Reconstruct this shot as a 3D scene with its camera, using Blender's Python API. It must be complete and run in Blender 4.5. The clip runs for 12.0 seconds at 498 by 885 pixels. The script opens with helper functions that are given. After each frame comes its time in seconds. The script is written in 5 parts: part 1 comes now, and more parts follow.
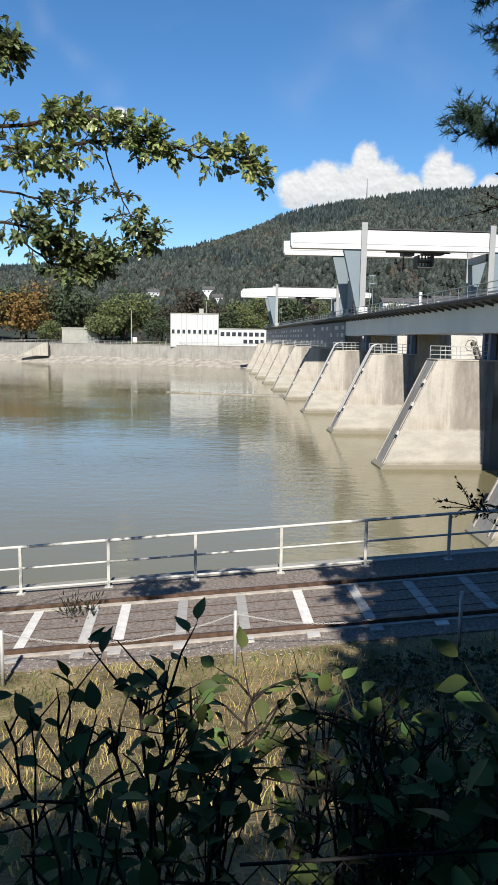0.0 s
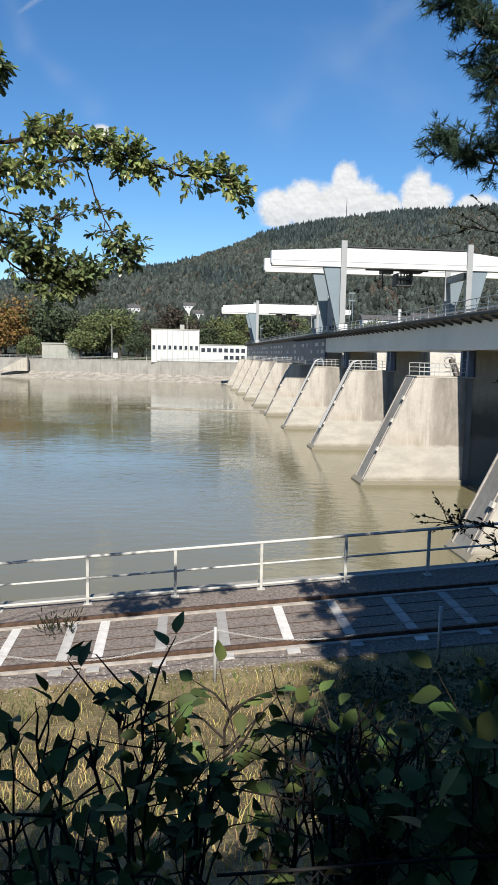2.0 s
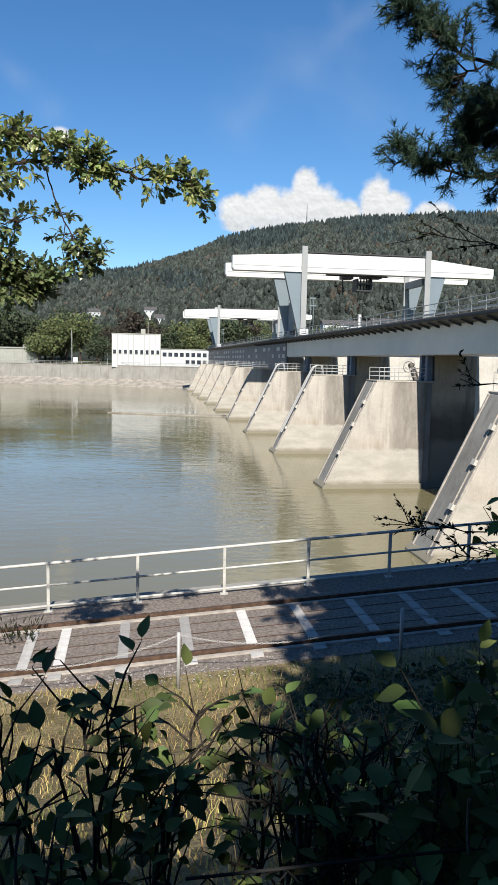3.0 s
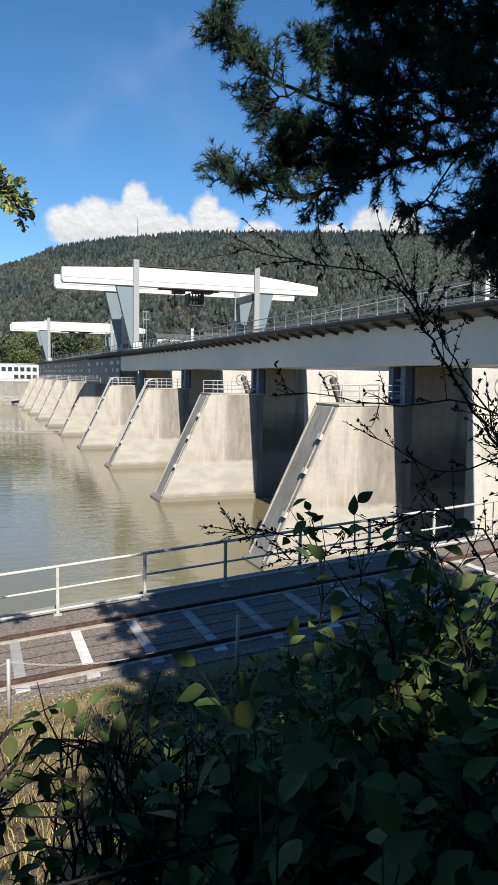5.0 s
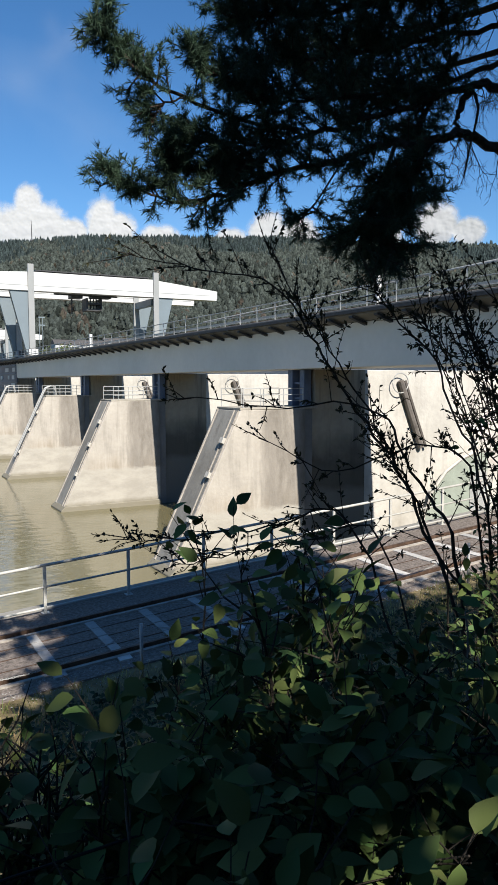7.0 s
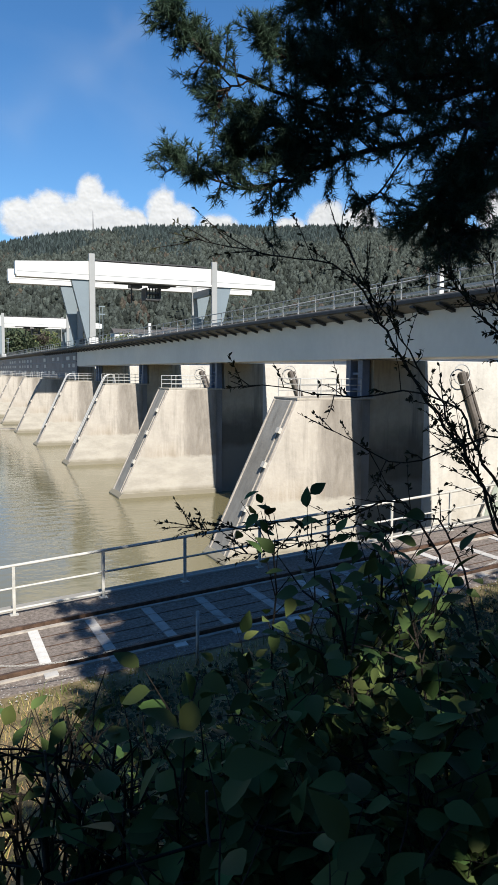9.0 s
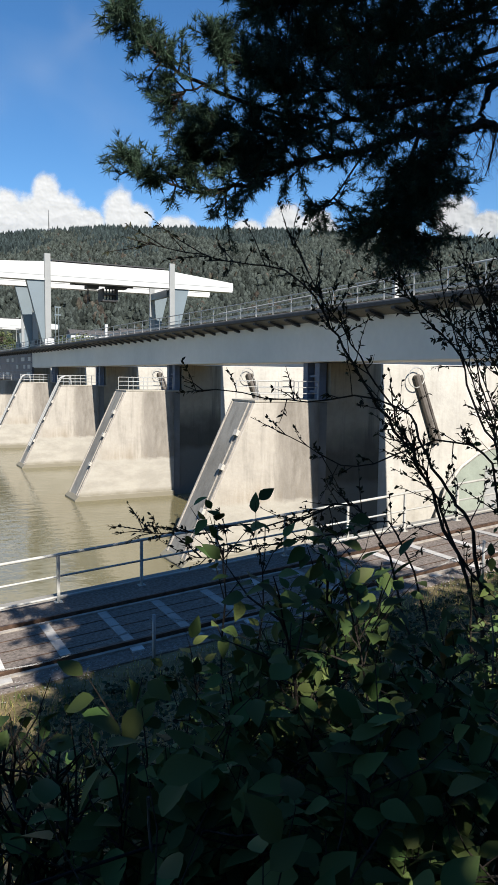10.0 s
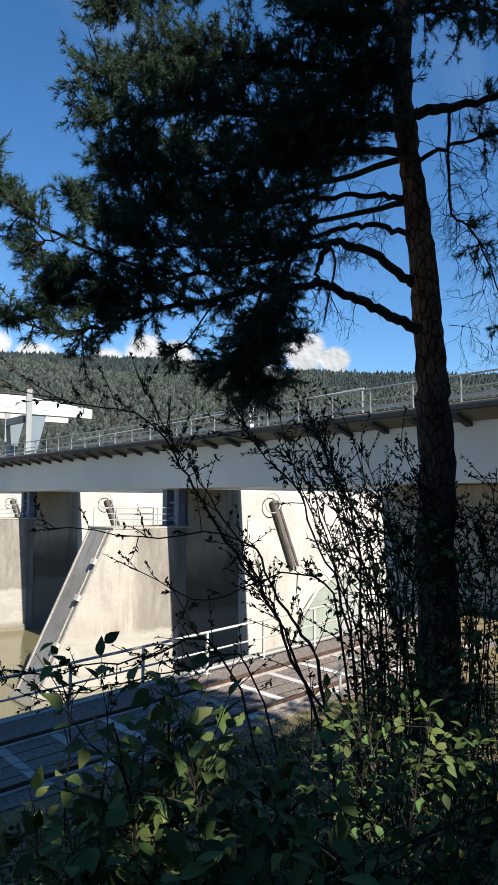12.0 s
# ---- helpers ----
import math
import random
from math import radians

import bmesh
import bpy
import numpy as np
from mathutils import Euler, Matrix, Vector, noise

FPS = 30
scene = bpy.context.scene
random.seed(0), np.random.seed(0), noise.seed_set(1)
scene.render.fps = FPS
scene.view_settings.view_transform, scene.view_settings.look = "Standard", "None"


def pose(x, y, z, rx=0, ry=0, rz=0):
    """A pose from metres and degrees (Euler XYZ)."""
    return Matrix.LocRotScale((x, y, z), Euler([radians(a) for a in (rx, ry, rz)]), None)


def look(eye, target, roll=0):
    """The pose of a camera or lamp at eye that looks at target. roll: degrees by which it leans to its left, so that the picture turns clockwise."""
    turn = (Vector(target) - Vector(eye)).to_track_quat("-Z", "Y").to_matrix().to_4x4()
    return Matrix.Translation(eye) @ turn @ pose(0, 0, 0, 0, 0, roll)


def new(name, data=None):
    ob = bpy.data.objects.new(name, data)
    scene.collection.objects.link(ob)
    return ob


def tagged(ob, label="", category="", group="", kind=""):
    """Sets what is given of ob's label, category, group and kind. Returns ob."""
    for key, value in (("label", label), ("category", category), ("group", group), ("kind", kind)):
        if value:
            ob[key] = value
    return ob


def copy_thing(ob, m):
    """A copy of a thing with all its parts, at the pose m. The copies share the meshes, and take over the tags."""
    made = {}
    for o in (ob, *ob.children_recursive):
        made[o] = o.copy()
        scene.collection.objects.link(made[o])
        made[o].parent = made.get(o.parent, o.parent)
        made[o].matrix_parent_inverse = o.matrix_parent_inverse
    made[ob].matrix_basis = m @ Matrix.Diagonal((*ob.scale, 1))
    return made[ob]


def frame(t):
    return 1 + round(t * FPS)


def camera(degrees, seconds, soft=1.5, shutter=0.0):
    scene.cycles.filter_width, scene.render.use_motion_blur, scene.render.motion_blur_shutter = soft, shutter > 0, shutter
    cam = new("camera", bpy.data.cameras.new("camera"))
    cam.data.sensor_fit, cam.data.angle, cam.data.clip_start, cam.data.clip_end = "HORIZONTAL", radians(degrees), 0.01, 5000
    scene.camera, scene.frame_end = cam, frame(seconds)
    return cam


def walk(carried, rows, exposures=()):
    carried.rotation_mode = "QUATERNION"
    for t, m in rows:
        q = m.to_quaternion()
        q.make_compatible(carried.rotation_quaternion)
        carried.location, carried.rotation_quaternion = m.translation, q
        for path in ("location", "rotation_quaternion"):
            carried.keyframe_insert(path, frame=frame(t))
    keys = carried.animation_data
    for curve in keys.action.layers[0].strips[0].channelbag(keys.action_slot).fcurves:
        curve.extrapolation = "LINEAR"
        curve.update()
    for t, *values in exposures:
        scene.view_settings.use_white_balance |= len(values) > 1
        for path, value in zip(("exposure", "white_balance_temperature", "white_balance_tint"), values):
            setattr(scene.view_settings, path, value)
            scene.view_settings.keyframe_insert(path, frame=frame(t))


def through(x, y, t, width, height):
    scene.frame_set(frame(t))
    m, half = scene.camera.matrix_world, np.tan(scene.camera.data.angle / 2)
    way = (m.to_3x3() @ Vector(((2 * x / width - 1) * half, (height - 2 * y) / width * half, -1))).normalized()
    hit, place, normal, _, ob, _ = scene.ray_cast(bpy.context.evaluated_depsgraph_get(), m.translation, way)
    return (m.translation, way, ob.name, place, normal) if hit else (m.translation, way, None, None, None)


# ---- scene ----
# ---- camera ----
cam = camera(37.16, 12.0)
PATH = [
    (0.0, pose(-0.072, 0.083, 10.350, 82.01, -0.87, -3.74)),
    (0.5, pose(-0.076, 0.067, 10.352, 82.55, -0.81, -3.84)),
    (1.0, pose(-0.074, 0.075, 10.346, 82.71, -0.44, -3.92)),
    (1.5, pose(-0.077, 0.076, 10.335, 82.82, -0.81, -4.54)),
    (2.0, pose(-0.069, 0.053, 10.353, 83.26, -1.13, -5.22)),
    (2.5, pose(-0.085, 0.048, 10.351, 83.60, -1.25, -6.41)),
    (4.5, pose(-0.011, 0.043, 10.343, 84.22, -0.83, -16.92)),
    (5.0, pose(0.005, 0.006, 10.335, 84.94, -0.85, -20.82)),
    (5.5, pose(0.015, -0.036, 10.353, 85.13, -0.48, -24.03)),
    (6.0, pose(0.029, -0.057, 10.357, 85.20, -0.53, -26.54)),
    (6.5, pose(0.056, -0.065, 10.346, 85.40, 0.04, -28.49)),
    (8.5, pose(0.094, 0.039, 10.325, 84.71, -0.01, -25.31)),
    (9.0, pose(0.057, 0.051, 10.320, 84.56, -0.41, -24.00)),
    (9.5, pose(0.038, 0.052, 10.321, 84.59, -0.74, -25.35)),
    (10.0, pose(0.075, 0.016, 10.337, 84.74, -0.64, -27.22)),
    (10.5, pose(0.067, -0.019, 10.347, 85.09, -0.48, -27.58)),
    (11.0, pose(0.036, -0.081, 10.365, 86.85, -0.68, -28.48)),
    (11.5, pose(-0.021, -0.152, 10.397, 88.37, -0.93, -30.29)),
    (12.0, pose(0.011, -0.198, 10.418, 94.47, -0.27, -37.96)),
]
walk(cam, PATH, exposures=[(0.0, 0.87), (4.5, 0.87), (9.5, 0.90), (11.0, 0.95), (12.0, 1.1)])

# ---- light ----
SUN_ELEV, SUN_TURN = radians(41), radians(180 + 3.5)
world = bpy.data.worlds.new("sky")
scene.world = world
world.use_nodes = True
wn, wl = world.node_tree.nodes, world.node_tree.links
wn.clear()
sky = wn.new("ShaderNodeTexSky")
sky.sky_type, sky.sun_disc = 'NISHITA', False
sky.sun_elevation, sky.sun_rotation = SUN_ELEV, SUN_TURN
sky.altitude, sky.air_density, sky.dust_density, sky.ozone_density = 300, 1.0, 0.0, 5.0
geo = wn.new("ShaderNodeTexCoord")
maps = wn.new("ShaderNodeMapping")
maps.inputs["Rotation"].default_value = (0.5, 0.9, 0.35)
maps.inputs["Scale"].default_value = (1.2, 6.0, 2.2)
wl.new(geo.outputs["Generated"], maps.inputs["Vector"])
cir = wn.new("ShaderNodeTexNoise")
cir.inputs["Scale"].default_value, cir.inputs["Detail"].default_value, cir.inputs["Roughness"].default_value = 1.3, 5, 0.55
wl.new(maps.outputs["Vector"], cir.inputs["Vector"])
cr = wn.new("ShaderNodeMapRange")
cr.inputs["From Min"].default_value, cr.inputs["From Max"].default_value = 0.54, 0.85
cr.inputs["To Max"].default_value = 0.14
wl.new(cir.outputs["Fac"], cr.inputs["Value"])
mx = wn.new("ShaderNodeMixRGB")
mx.inputs["Color2"].default_value = (6.5, 7.3, 8.2, 1)
wl.new(cr.outputs["Result"], mx.inputs["Fac"])
tone = wn.new("ShaderNodeHueSaturation")
tone.inputs["Saturation"].default_value, tone.inputs["Value"].default_value = 1.18, 1.24
wl.new(sky.outputs["Color"], tone.inputs["Color"])
wl.new(tone.outputs["Color"], mx.inputs["Color1"])
bg = wn.new("ShaderNodeBackground")
bg.inputs["Strength"].default_value = 0.06
wl.new(mx.outputs["Color"], bg.inputs["Color"])
wo = wn.new("ShaderNodeOutputWorld")
wl.new(bg.outputs["Background"], wo.inputs["Surface"])
sun = new("sun", bpy.data.lights.new("sun", 'SUN'))
sun.data.energy, sun.data.angle, sun.data.color = 5.0, radians(0.55), (1.0, 0.95, 0.87)
# the sun stands behind the camera, along the axis of the dam
SUN_FROM = Vector((math.sin(SUN_TURN) * math.cos(SUN_ELEV), math.cos(SUN_TURN) * math.cos(SUN_ELEV), math.sin(SUN_ELEV)))
sun.matrix_world = look(SUN_FROM * 50, (0, 0, 0))

# ---- materials ----
def mat(name, base, rough=0.8, metal=0.0, var=0.25, scale=1.0, bump=0.15, tint=None, bump_scale=None, stretch=(1, 1, 1), random_by="", spec=0.4, detail=6):
    """Base colour varied at two scales, with a fine relief."""
    m = bpy.data.materials.new(name)
    m.use_nodes = True
    n, l = m.node_tree.nodes, m.node_tree.links
    b = n["Principled BSDF"]
    b.inputs["Roughness"].default_value, b.inputs["Metallic"].default_value = rough, metal
    b.inputs["Specular IOR Level"].default_value = spec
    co = n.new("ShaderNodeTexCoord")
    mp = n.new("ShaderNodeMapping")
    mp.inputs["Scale"].default_value = stretch
    l.new(co.outputs["Object"], mp.inputs["Vector"])
    big, fine = n.new("ShaderNodeTexNoise"), n.new("ShaderNodeTexNoise")
    big.inputs["Scale"].default_value, big.inputs["Detail"].default_value = scale, detail
    fine.inputs["Scale"].default_value, fine.inputs["Detail"].default_value = scale * 9, 3
    l.new(mp.outputs["Vector"], big.inputs["Vector"])
    l.new(mp.outputs["Vector"], fine.inputs["Vector"])
    add = n.new("ShaderNodeMath")
    add.operation = 'MULTIPLY_ADD'
    add.inputs[1].default_value = 0.45
    l.new(fine.outputs["Fac"], add.inputs[0])
    l.new(big.outputs["Fac"], add.inputs[2])
    ramp = n.new("ShaderNodeValToRGB")
    dark = tint or tuple(c * (1 - 1.6 * var) for c in base)
    light = tuple(min(1, c * (1 + 0.8 * var)) for c in base)
    ramp.color_ramp.elements[0].position, ramp.color_ramp.elements[1].position = 0.45, 1.0
    ramp.color_ramp.elements[0].color, ramp.color_ramp.elements[1].color = (*dark, 1), (*light, 1)
    l.new(add.outputs[0], ramp.inputs["Fac"])
    out = ramp.outputs["Color"]
    if random_by:
        hsv = n.new("ShaderNodeHueSaturation")
        mr = n.new("ShaderNodeMapRange")
        mr.inputs["To Min"].default_value, mr.inputs["To Max"].default_value = 0.6, 1.35
        if random_by == "island":
            g = n.new("ShaderNodeNewGeometry")
            src = g.outputs["Random Per Island"]
        else:
            g = n.new("ShaderNodeObjectInfo")
            src = g.outputs["Random"]
        l.new(src, mr.inputs["Value"])
        l.new(mr.outputs["Result"], hsv.inputs["Value"])
        l.new(out, hsv.inputs["Color"])
        out = hsv.outputs["Color"]
    l.new(out, b.inputs["Base Color"])
    if bump:
        bp = n.new("ShaderNodeBump")
        bp.inputs["Strength"].default_value, bp.inputs["Distance"].default_value = bump, 0.05
        bn = n.new("ShaderNodeTexNoise")
        bn.inputs["Scale"].default_value, bn.inputs["Detail"].default_value = bump_scale or scale * 6, 5
        l.new(mp.outputs["Vector"], bn.inputs["Vector"])
        l.new(bn.outputs["Fac"], bp.inputs["Height"])
        l.new(bp.outputs["Normal"], b.inputs["Normal"])
    return m


def leaf_mat(name, base, through=0.35, hue=0.04, rough=0.5, spec=0.3):
    """Thin leaves: each differs a little, and some light comes through."""
    m = bpy.data.materials.new(name)
    m.use_nodes = True
    n, l = m.node_tree.nodes, m.node_tree.links
    b, o = n["Principled BSDF"], n["Material Output"]
    b.inputs["Roughness"].default_value = rough
    b.inputs["Specular IOR Level"].default_value = spec
    g = n.new("ShaderNodeNewGeometry")
    hsv = n.new("ShaderNodeHueSaturation")
    hsv.inputs["Color"].default_value = (*base, 1)
    a, v = n.new("ShaderNodeMapRange"), n.new("ShaderNodeMapRange")
    a.inputs["To Min"].default_value, a.inputs["To Max"].default_value = 0.5 - hue, 0.5 + hue * 0.6
    v.inputs["To Min"].default_value, v.inputs["To Max"].default_value = 0.55, 1.5
    w = n.new("ShaderNodeTexWhiteNoise")
    w.noise_dimensions = '1D'
    l.new(g.outputs["Random Per Island"], a.inputs["Value"])
    l.new(g.outputs["Random Per Island"], w.inputs["W"])
    l.new(w.outputs["Value"], v.inputs["Value"])
    l.new(a.outputs["Result"], hsv.inputs["Hue"])
    l.new(v.outputs["Result"], hsv.inputs["Value"])
    l.new(hsv.outputs["Color"], b.inputs["Base Color"])
    t = n.new("ShaderNodeBsdfTranslucent")
    l.new(hsv.outputs["Color"], t.inputs["Color"])
    mixer = n.new("ShaderNodeMixShader")
    mixer.inputs["Fac"].default_value = through
    l.new(b.outputs["BSDF"], mixer.inputs[1])
    l.new(t.outputs["BSDF"], mixer.inputs[2])
    l.new(mixer.outputs["Shader"], o.inputs["Surface"])
    return m


def concrete_mat(name, base, stain=(0.11, 0.10, 0.085), streak=0.6, lines=True):
    """Weathered concrete: blotches, dark streaks that run down, board marks."""
    m = mat(name, base, 0.9, var=0.14, scale=0.35, bump=0.35, bump_scale=7, spec=0.2)
    n, l = m.node_tree.nodes, m.node_tree.links
    b = n["Principled BSDF"]
    src = b.inputs["Base Color"].links[0].from_socket
    co = n.new("ShaderNodeTexCoord")
    mp = n.new("ShaderNodeMapping")
    mp.inputs["Scale"].default_value = (1.1, 1.1, 0.10)
    l.new(co.outputs["Object"], mp.inputs["Vector"])
    st = n.new("ShaderNodeTexNoise")
    st.inputs["Scale"].default_value, st.inputs["Detail"].default_value, st.inputs["Roughness"].default_value = 1.6, 7, 0.62
    l.new(mp.outputs["Vector"], st.inputs["Vector"])
    mr = n.new("ShaderNodeMapRange")
    mr.inputs["From Min"].default_value, mr.inputs["From Max"].default_value = 0.50, 0.74
    mr.inputs["To Max"].default_value = streak
    l.new(st.outputs["Fac"], mr.inputs["Value"])
    mx = n.new("ShaderNodeMixRGB")
    mx.inputs["Color2"].default_value = (*stain, 1)
    l.new(mr.outputs["Result"], mx.inputs["Fac"])
    l.new(src, mx.inputs["Color1"])
    # patches of grime
    pt = n.new("ShaderNodeTexNoise")
    pt.inputs["Scale"].default_value, pt.inputs["Detail"].default_value = 0.28, 8
    l.new(co.outputs["Object"], pt.inputs["Vector"])
    pr = n.new("ShaderNodeMapRange")
    pr.inputs["From Min"].default_value, pr.inputs["From Max"].default_value = 0.52, 0.68
    pr.inputs["To Max"].default_value = 0.35
    l.new(pt.outputs["Fac"], pr.inputs["Value"])
    m2 = n.new("ShaderNodeMixRGB")
    m2.blend_type = 'MULTIPLY'
    m2.inputs["Color2"].default_value = (0.62, 0.57, 0.50, 1)
    l.new(pr.outputs["Result"], m2.inputs["Fac"])
    l.new(mx.outputs["Color"], m2.inputs["Color1"])
    l.new(m2.outputs["Color"], b.inputs["Base Color"])
    return m


CONCRETE = concrete_mat("weathered_concrete", (0.349, 0.320, 0.270))
# piers: a grimy flank and a bleached band up to flood level, both with ragged edges
PIER_CONCRETE = concrete_mat("pier_concrete", (0.40, 0.366, 0.318), streak=0.55)
n, l = PIER_CONCRETE.node_tree.nodes, PIER_CONCRETE.node_tree.links
b = n["Principled BSDF"]
src = b.inputs["Base Color"].links[0].from_socket
co, sep = n.new("ShaderNodeTexCoord"), n.new("ShaderNodeSeparateXYZ")
l.new(co.outputs["Object"], sep.inputs["Vector"])


def stain_layer(src, axis, edge0, edge1, rag, squash, tex_scale, col, most, blotch=0.0):
    """Mix a stain in where the axis passes from edge0 to edge1; squash stretches its ragged rim, blotch breaks it up."""
    mp, tx, ad, mr, mxr = (n.new("ShaderNode" + k) for k in ("Mapping", "TexNoise", "Math", "MapRange", "MixRGB"))
    mp.inputs["Scale"].default_value = squash
    l.new(co.outputs["Object"], mp.inputs["Vector"])
    tx.inputs["Scale"].default_value, tx.inputs["Detail"].default_value, tx.inputs["Roughness"].default_value = tex_scale, 8, 0.65
    l.new(mp.outputs["Vector"], tx.inputs["Vector"])
    ad.operation = 'MULTIPLY_ADD'
    ad.inputs[1].default_value = rag
    l.new(tx.outputs["Fac"], ad.inputs[0])
    l.new(sep.outputs[axis], ad.inputs[2])
    mr.inputs["From Min"].default_value, mr.inputs["From Max"].default_value = edge0 + rag / 2, edge1 + rag / 2
    mr.inputs["To Max"].default_value = most
    l.new(ad.outputs[0], mr.inputs["Value"])
    fac = mr.outputs["Result"]
    if blotch:
        t2, r2, ml = n.new("ShaderNodeTexNoise"), n.new("ShaderNodeMapRange"), n.new("ShaderNodeMath")
        t2.inputs["Scale"].default_value, t2.inputs["Detail"].default_value, t2.inputs["Roughness"].default_value = blotch, 8, 0.7
        l.new(mp.outputs["Vector"], t2.inputs["Vector"])
        r2.inputs["From Min"].default_value, r2.inputs["From Max"].default_value = 0.40, 0.60
        l.new(t2.outputs["Fac"], r2.inputs["Value"])
        ml.operation = 'MULTIPLY'
        l.new(fac, ml.inputs[0])
        l.new(r2.outputs["Result"], ml.inputs[1])
        fac = ml.outputs[0]
    mxr.inputs["Color2"].default_value = col
    l.new(fac, mxr.inputs["Fac"])
    l.new(src, mxr.inputs["Color1"])
    return mxr.outputs["Color"]


# a grimy panel beside the pale one
src = stain_layer(src, "X", 20.25, 20.6, 0.7, (1.0, 1.0, 0.25), 1.0, (0.225, 0.203, 0.176, 1), 0.7)
# dark run-off on the flank, drips above the flood line, a greyer speckled band below it, wet algae at the waterline
src = stain_layer(src, "X", 19.6, 21.4, 2.6, (1.0, 1.0, 0.28), 0.9, (0.145, 0.128, 0.108, 1), 0.92, 0.7)
src = stain_layer(src, "Z", 4.6, 3.3, 2.0, (1.6, 1.6, 0.16), 0.7, (0.215, 0.175, 0.125, 1), 0.6, 0.6)
src = stain_layer(src, "Z", 3.35, 3.1, 1.1, (0.5, 0.5, 1.0), 0.9, (0.373, 0.349, 0.303, 1), 0.92)
src = stain_layer(src, "Z", 3.3, 2.9, 1.2, (0.5, 0.5, 1.2), 0.7, (0.23, 0.21, 0.18, 1), 0.5, 0.8)
src = stain_layer(src, "Z", 0.75, 0.35, 0.5, (0.6, 0.6, 1.0), 1.6, (0.141, 0.124, 0.083, 1), 0.75)
l.new(src, b.inputs["Base Color"])
# walls in the gate slots: deck shade put in the base colour, dark algae band above the water
SHADED_SLOT_CONCRETE = concrete_mat("shaded_slot_concrete", (0.315, 0.268, 0.20), streak=0.8)
n, l = SHADED_SLOT_CONCRETE.node_tree.nodes, SHADED_SLOT_CONCRETE.node_tree.links
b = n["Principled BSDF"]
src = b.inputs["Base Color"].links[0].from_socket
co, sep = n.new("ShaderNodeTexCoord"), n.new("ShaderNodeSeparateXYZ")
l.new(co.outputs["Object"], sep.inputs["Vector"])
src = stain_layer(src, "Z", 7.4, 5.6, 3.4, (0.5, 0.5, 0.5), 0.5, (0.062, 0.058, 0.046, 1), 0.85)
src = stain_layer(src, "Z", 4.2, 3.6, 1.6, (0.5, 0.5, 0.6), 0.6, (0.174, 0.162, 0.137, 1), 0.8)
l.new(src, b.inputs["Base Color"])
CONCRETE_PALE = concrete_mat("pale_concrete", (0.465, 0.440, 0.394), streak=0.25)
CONCRETE_WALL = concrete_mat("bank_concrete", (0.249, 0.237, 0.212), streak=0.6)
DECK_GREY = mat("grey_girder_paint", (0.66, 0.62, 0.55), 0.55, var=0.06, scale=0.3, bump=0.05)
SLAB = concrete_mat("slab_concrete", (0.174, 0.166, 0.154), streak=0.5)
BLUE_STEEL = mat("blue_steel_paint", (0.108, 0.133, 0.183), 0.5, var=0.2, scale=1.5, bump=0.05)
DARK_STEEL = mat("dark_steel", (0.042, 0.042, 0.044), 0.65, 0.1, var=0.25, scale=3, bump=0.1)
WHITE_PAINT = mat("white_crane_paint", (0.465, 0.465, 0.455), 0.45, var=0.04, scale=0.4, bump=0.03)
LEG_GREY = mat("blue_grey_crane_paint", (0.141, 0.174, 0.195), 0.5, var=0.05, scale=0.6, bump=0.03)
FENCE_WIRE = mat("weathered_dark_wire", (0.022, 0.022, 0.022), 0.85, var=0.3, scale=6, bump=0, spec=0.1)
ARM_PAINT = mat("brown_grey_arm_paint", (0.124, 0.108, 0.095), 0.7, var=0.3, scale=2, bump=0.1)
POST_GREY = mat("pale_grey_crane_paint", (0.249, 0.253, 0.249), 0.5, var=0.06, scale=0.6, bump=0.03)
SLATE = mat("slate_screen_paint", (0.13, 0.13, 0.155), 0.5, var=0.25, scale=0.5, bump=0.05)
GALV = mat("galvanised_steel", (0.365, 0.365, 0.353), 0.55, 0.2, var=0.12, scale=8, bump=0.05)
RAIL_PAINT = mat("pale_railing_paint", (0.415, 0.407, 0.373), 0.6, 0.0, var=0.15, scale=6, bump=0.08)
RUST = mat("rusty_rail_steel", (0.133, 0.083, 0.058), 0.6, 0.6, var=0.4, scale=8, bump=0.2)
SLEEPER = mat("white_sleeper_concrete", (0.415, 0.398, 0.373), 0.85, var=0.16, scale=5, bump=0.2, random_by="object")
ASPHALT = mat("gravelly_asphalt", (0.22, 0.185, 0.16), 0.95, var=0.4, scale=16, bump=0.7, bump_scale=60, spec=0.15)
KERB = mat("pale_kerb_concrete", (0.332, 0.299, 0.261), 0.9, var=0.25, scale=5, bump=0.3)
CHAIN_WHITE = mat("pale_chain_steel", (0.315, 0.307, 0.290), 0.6, var=0.1, scale=12, bump=0)
WHITE_WALL = mat("white_facade_panel", (0.425, 0.43, 0.425), 0.6, var=0.04, scale=0.3, bump=0.03)
GREY_WALL = mat("grey_render", (0.274, 0.274, 0.237), 0.85, var=0.1, scale=0.5, bump=0.1)
WINDOW = mat("dark_window_glass", (0.030, 0.035, 0.045), 0.12, var=0.2, scale=0.5, bump=0, spec=0.6)
ROOF = mat("brown_roof_tile", (0.070, 0.066, 0.066), 0.85, var=0.3, scale=2, bump=0.3)
GATE_GREEN = mat("green_gate_steel", (0.274, 0.303, 0.253), 0.6, var=0.15, scale=1.2, bump=0.05)
BARK_PINE = mat("scaly_pine_bark", (0.180, 0.095, 0.054), 0.95, var=0.6, scale=5, bump=1.0, bump_scale=16, stretch=(1, 1, 0.35), spec=0.1)
n, l = BARK_PINE.node_tree.nodes, BARK_PINE.node_tree.links
b = n["Principled BSDF"]
src = b.inputs["Base Color"].links[0].from_socket
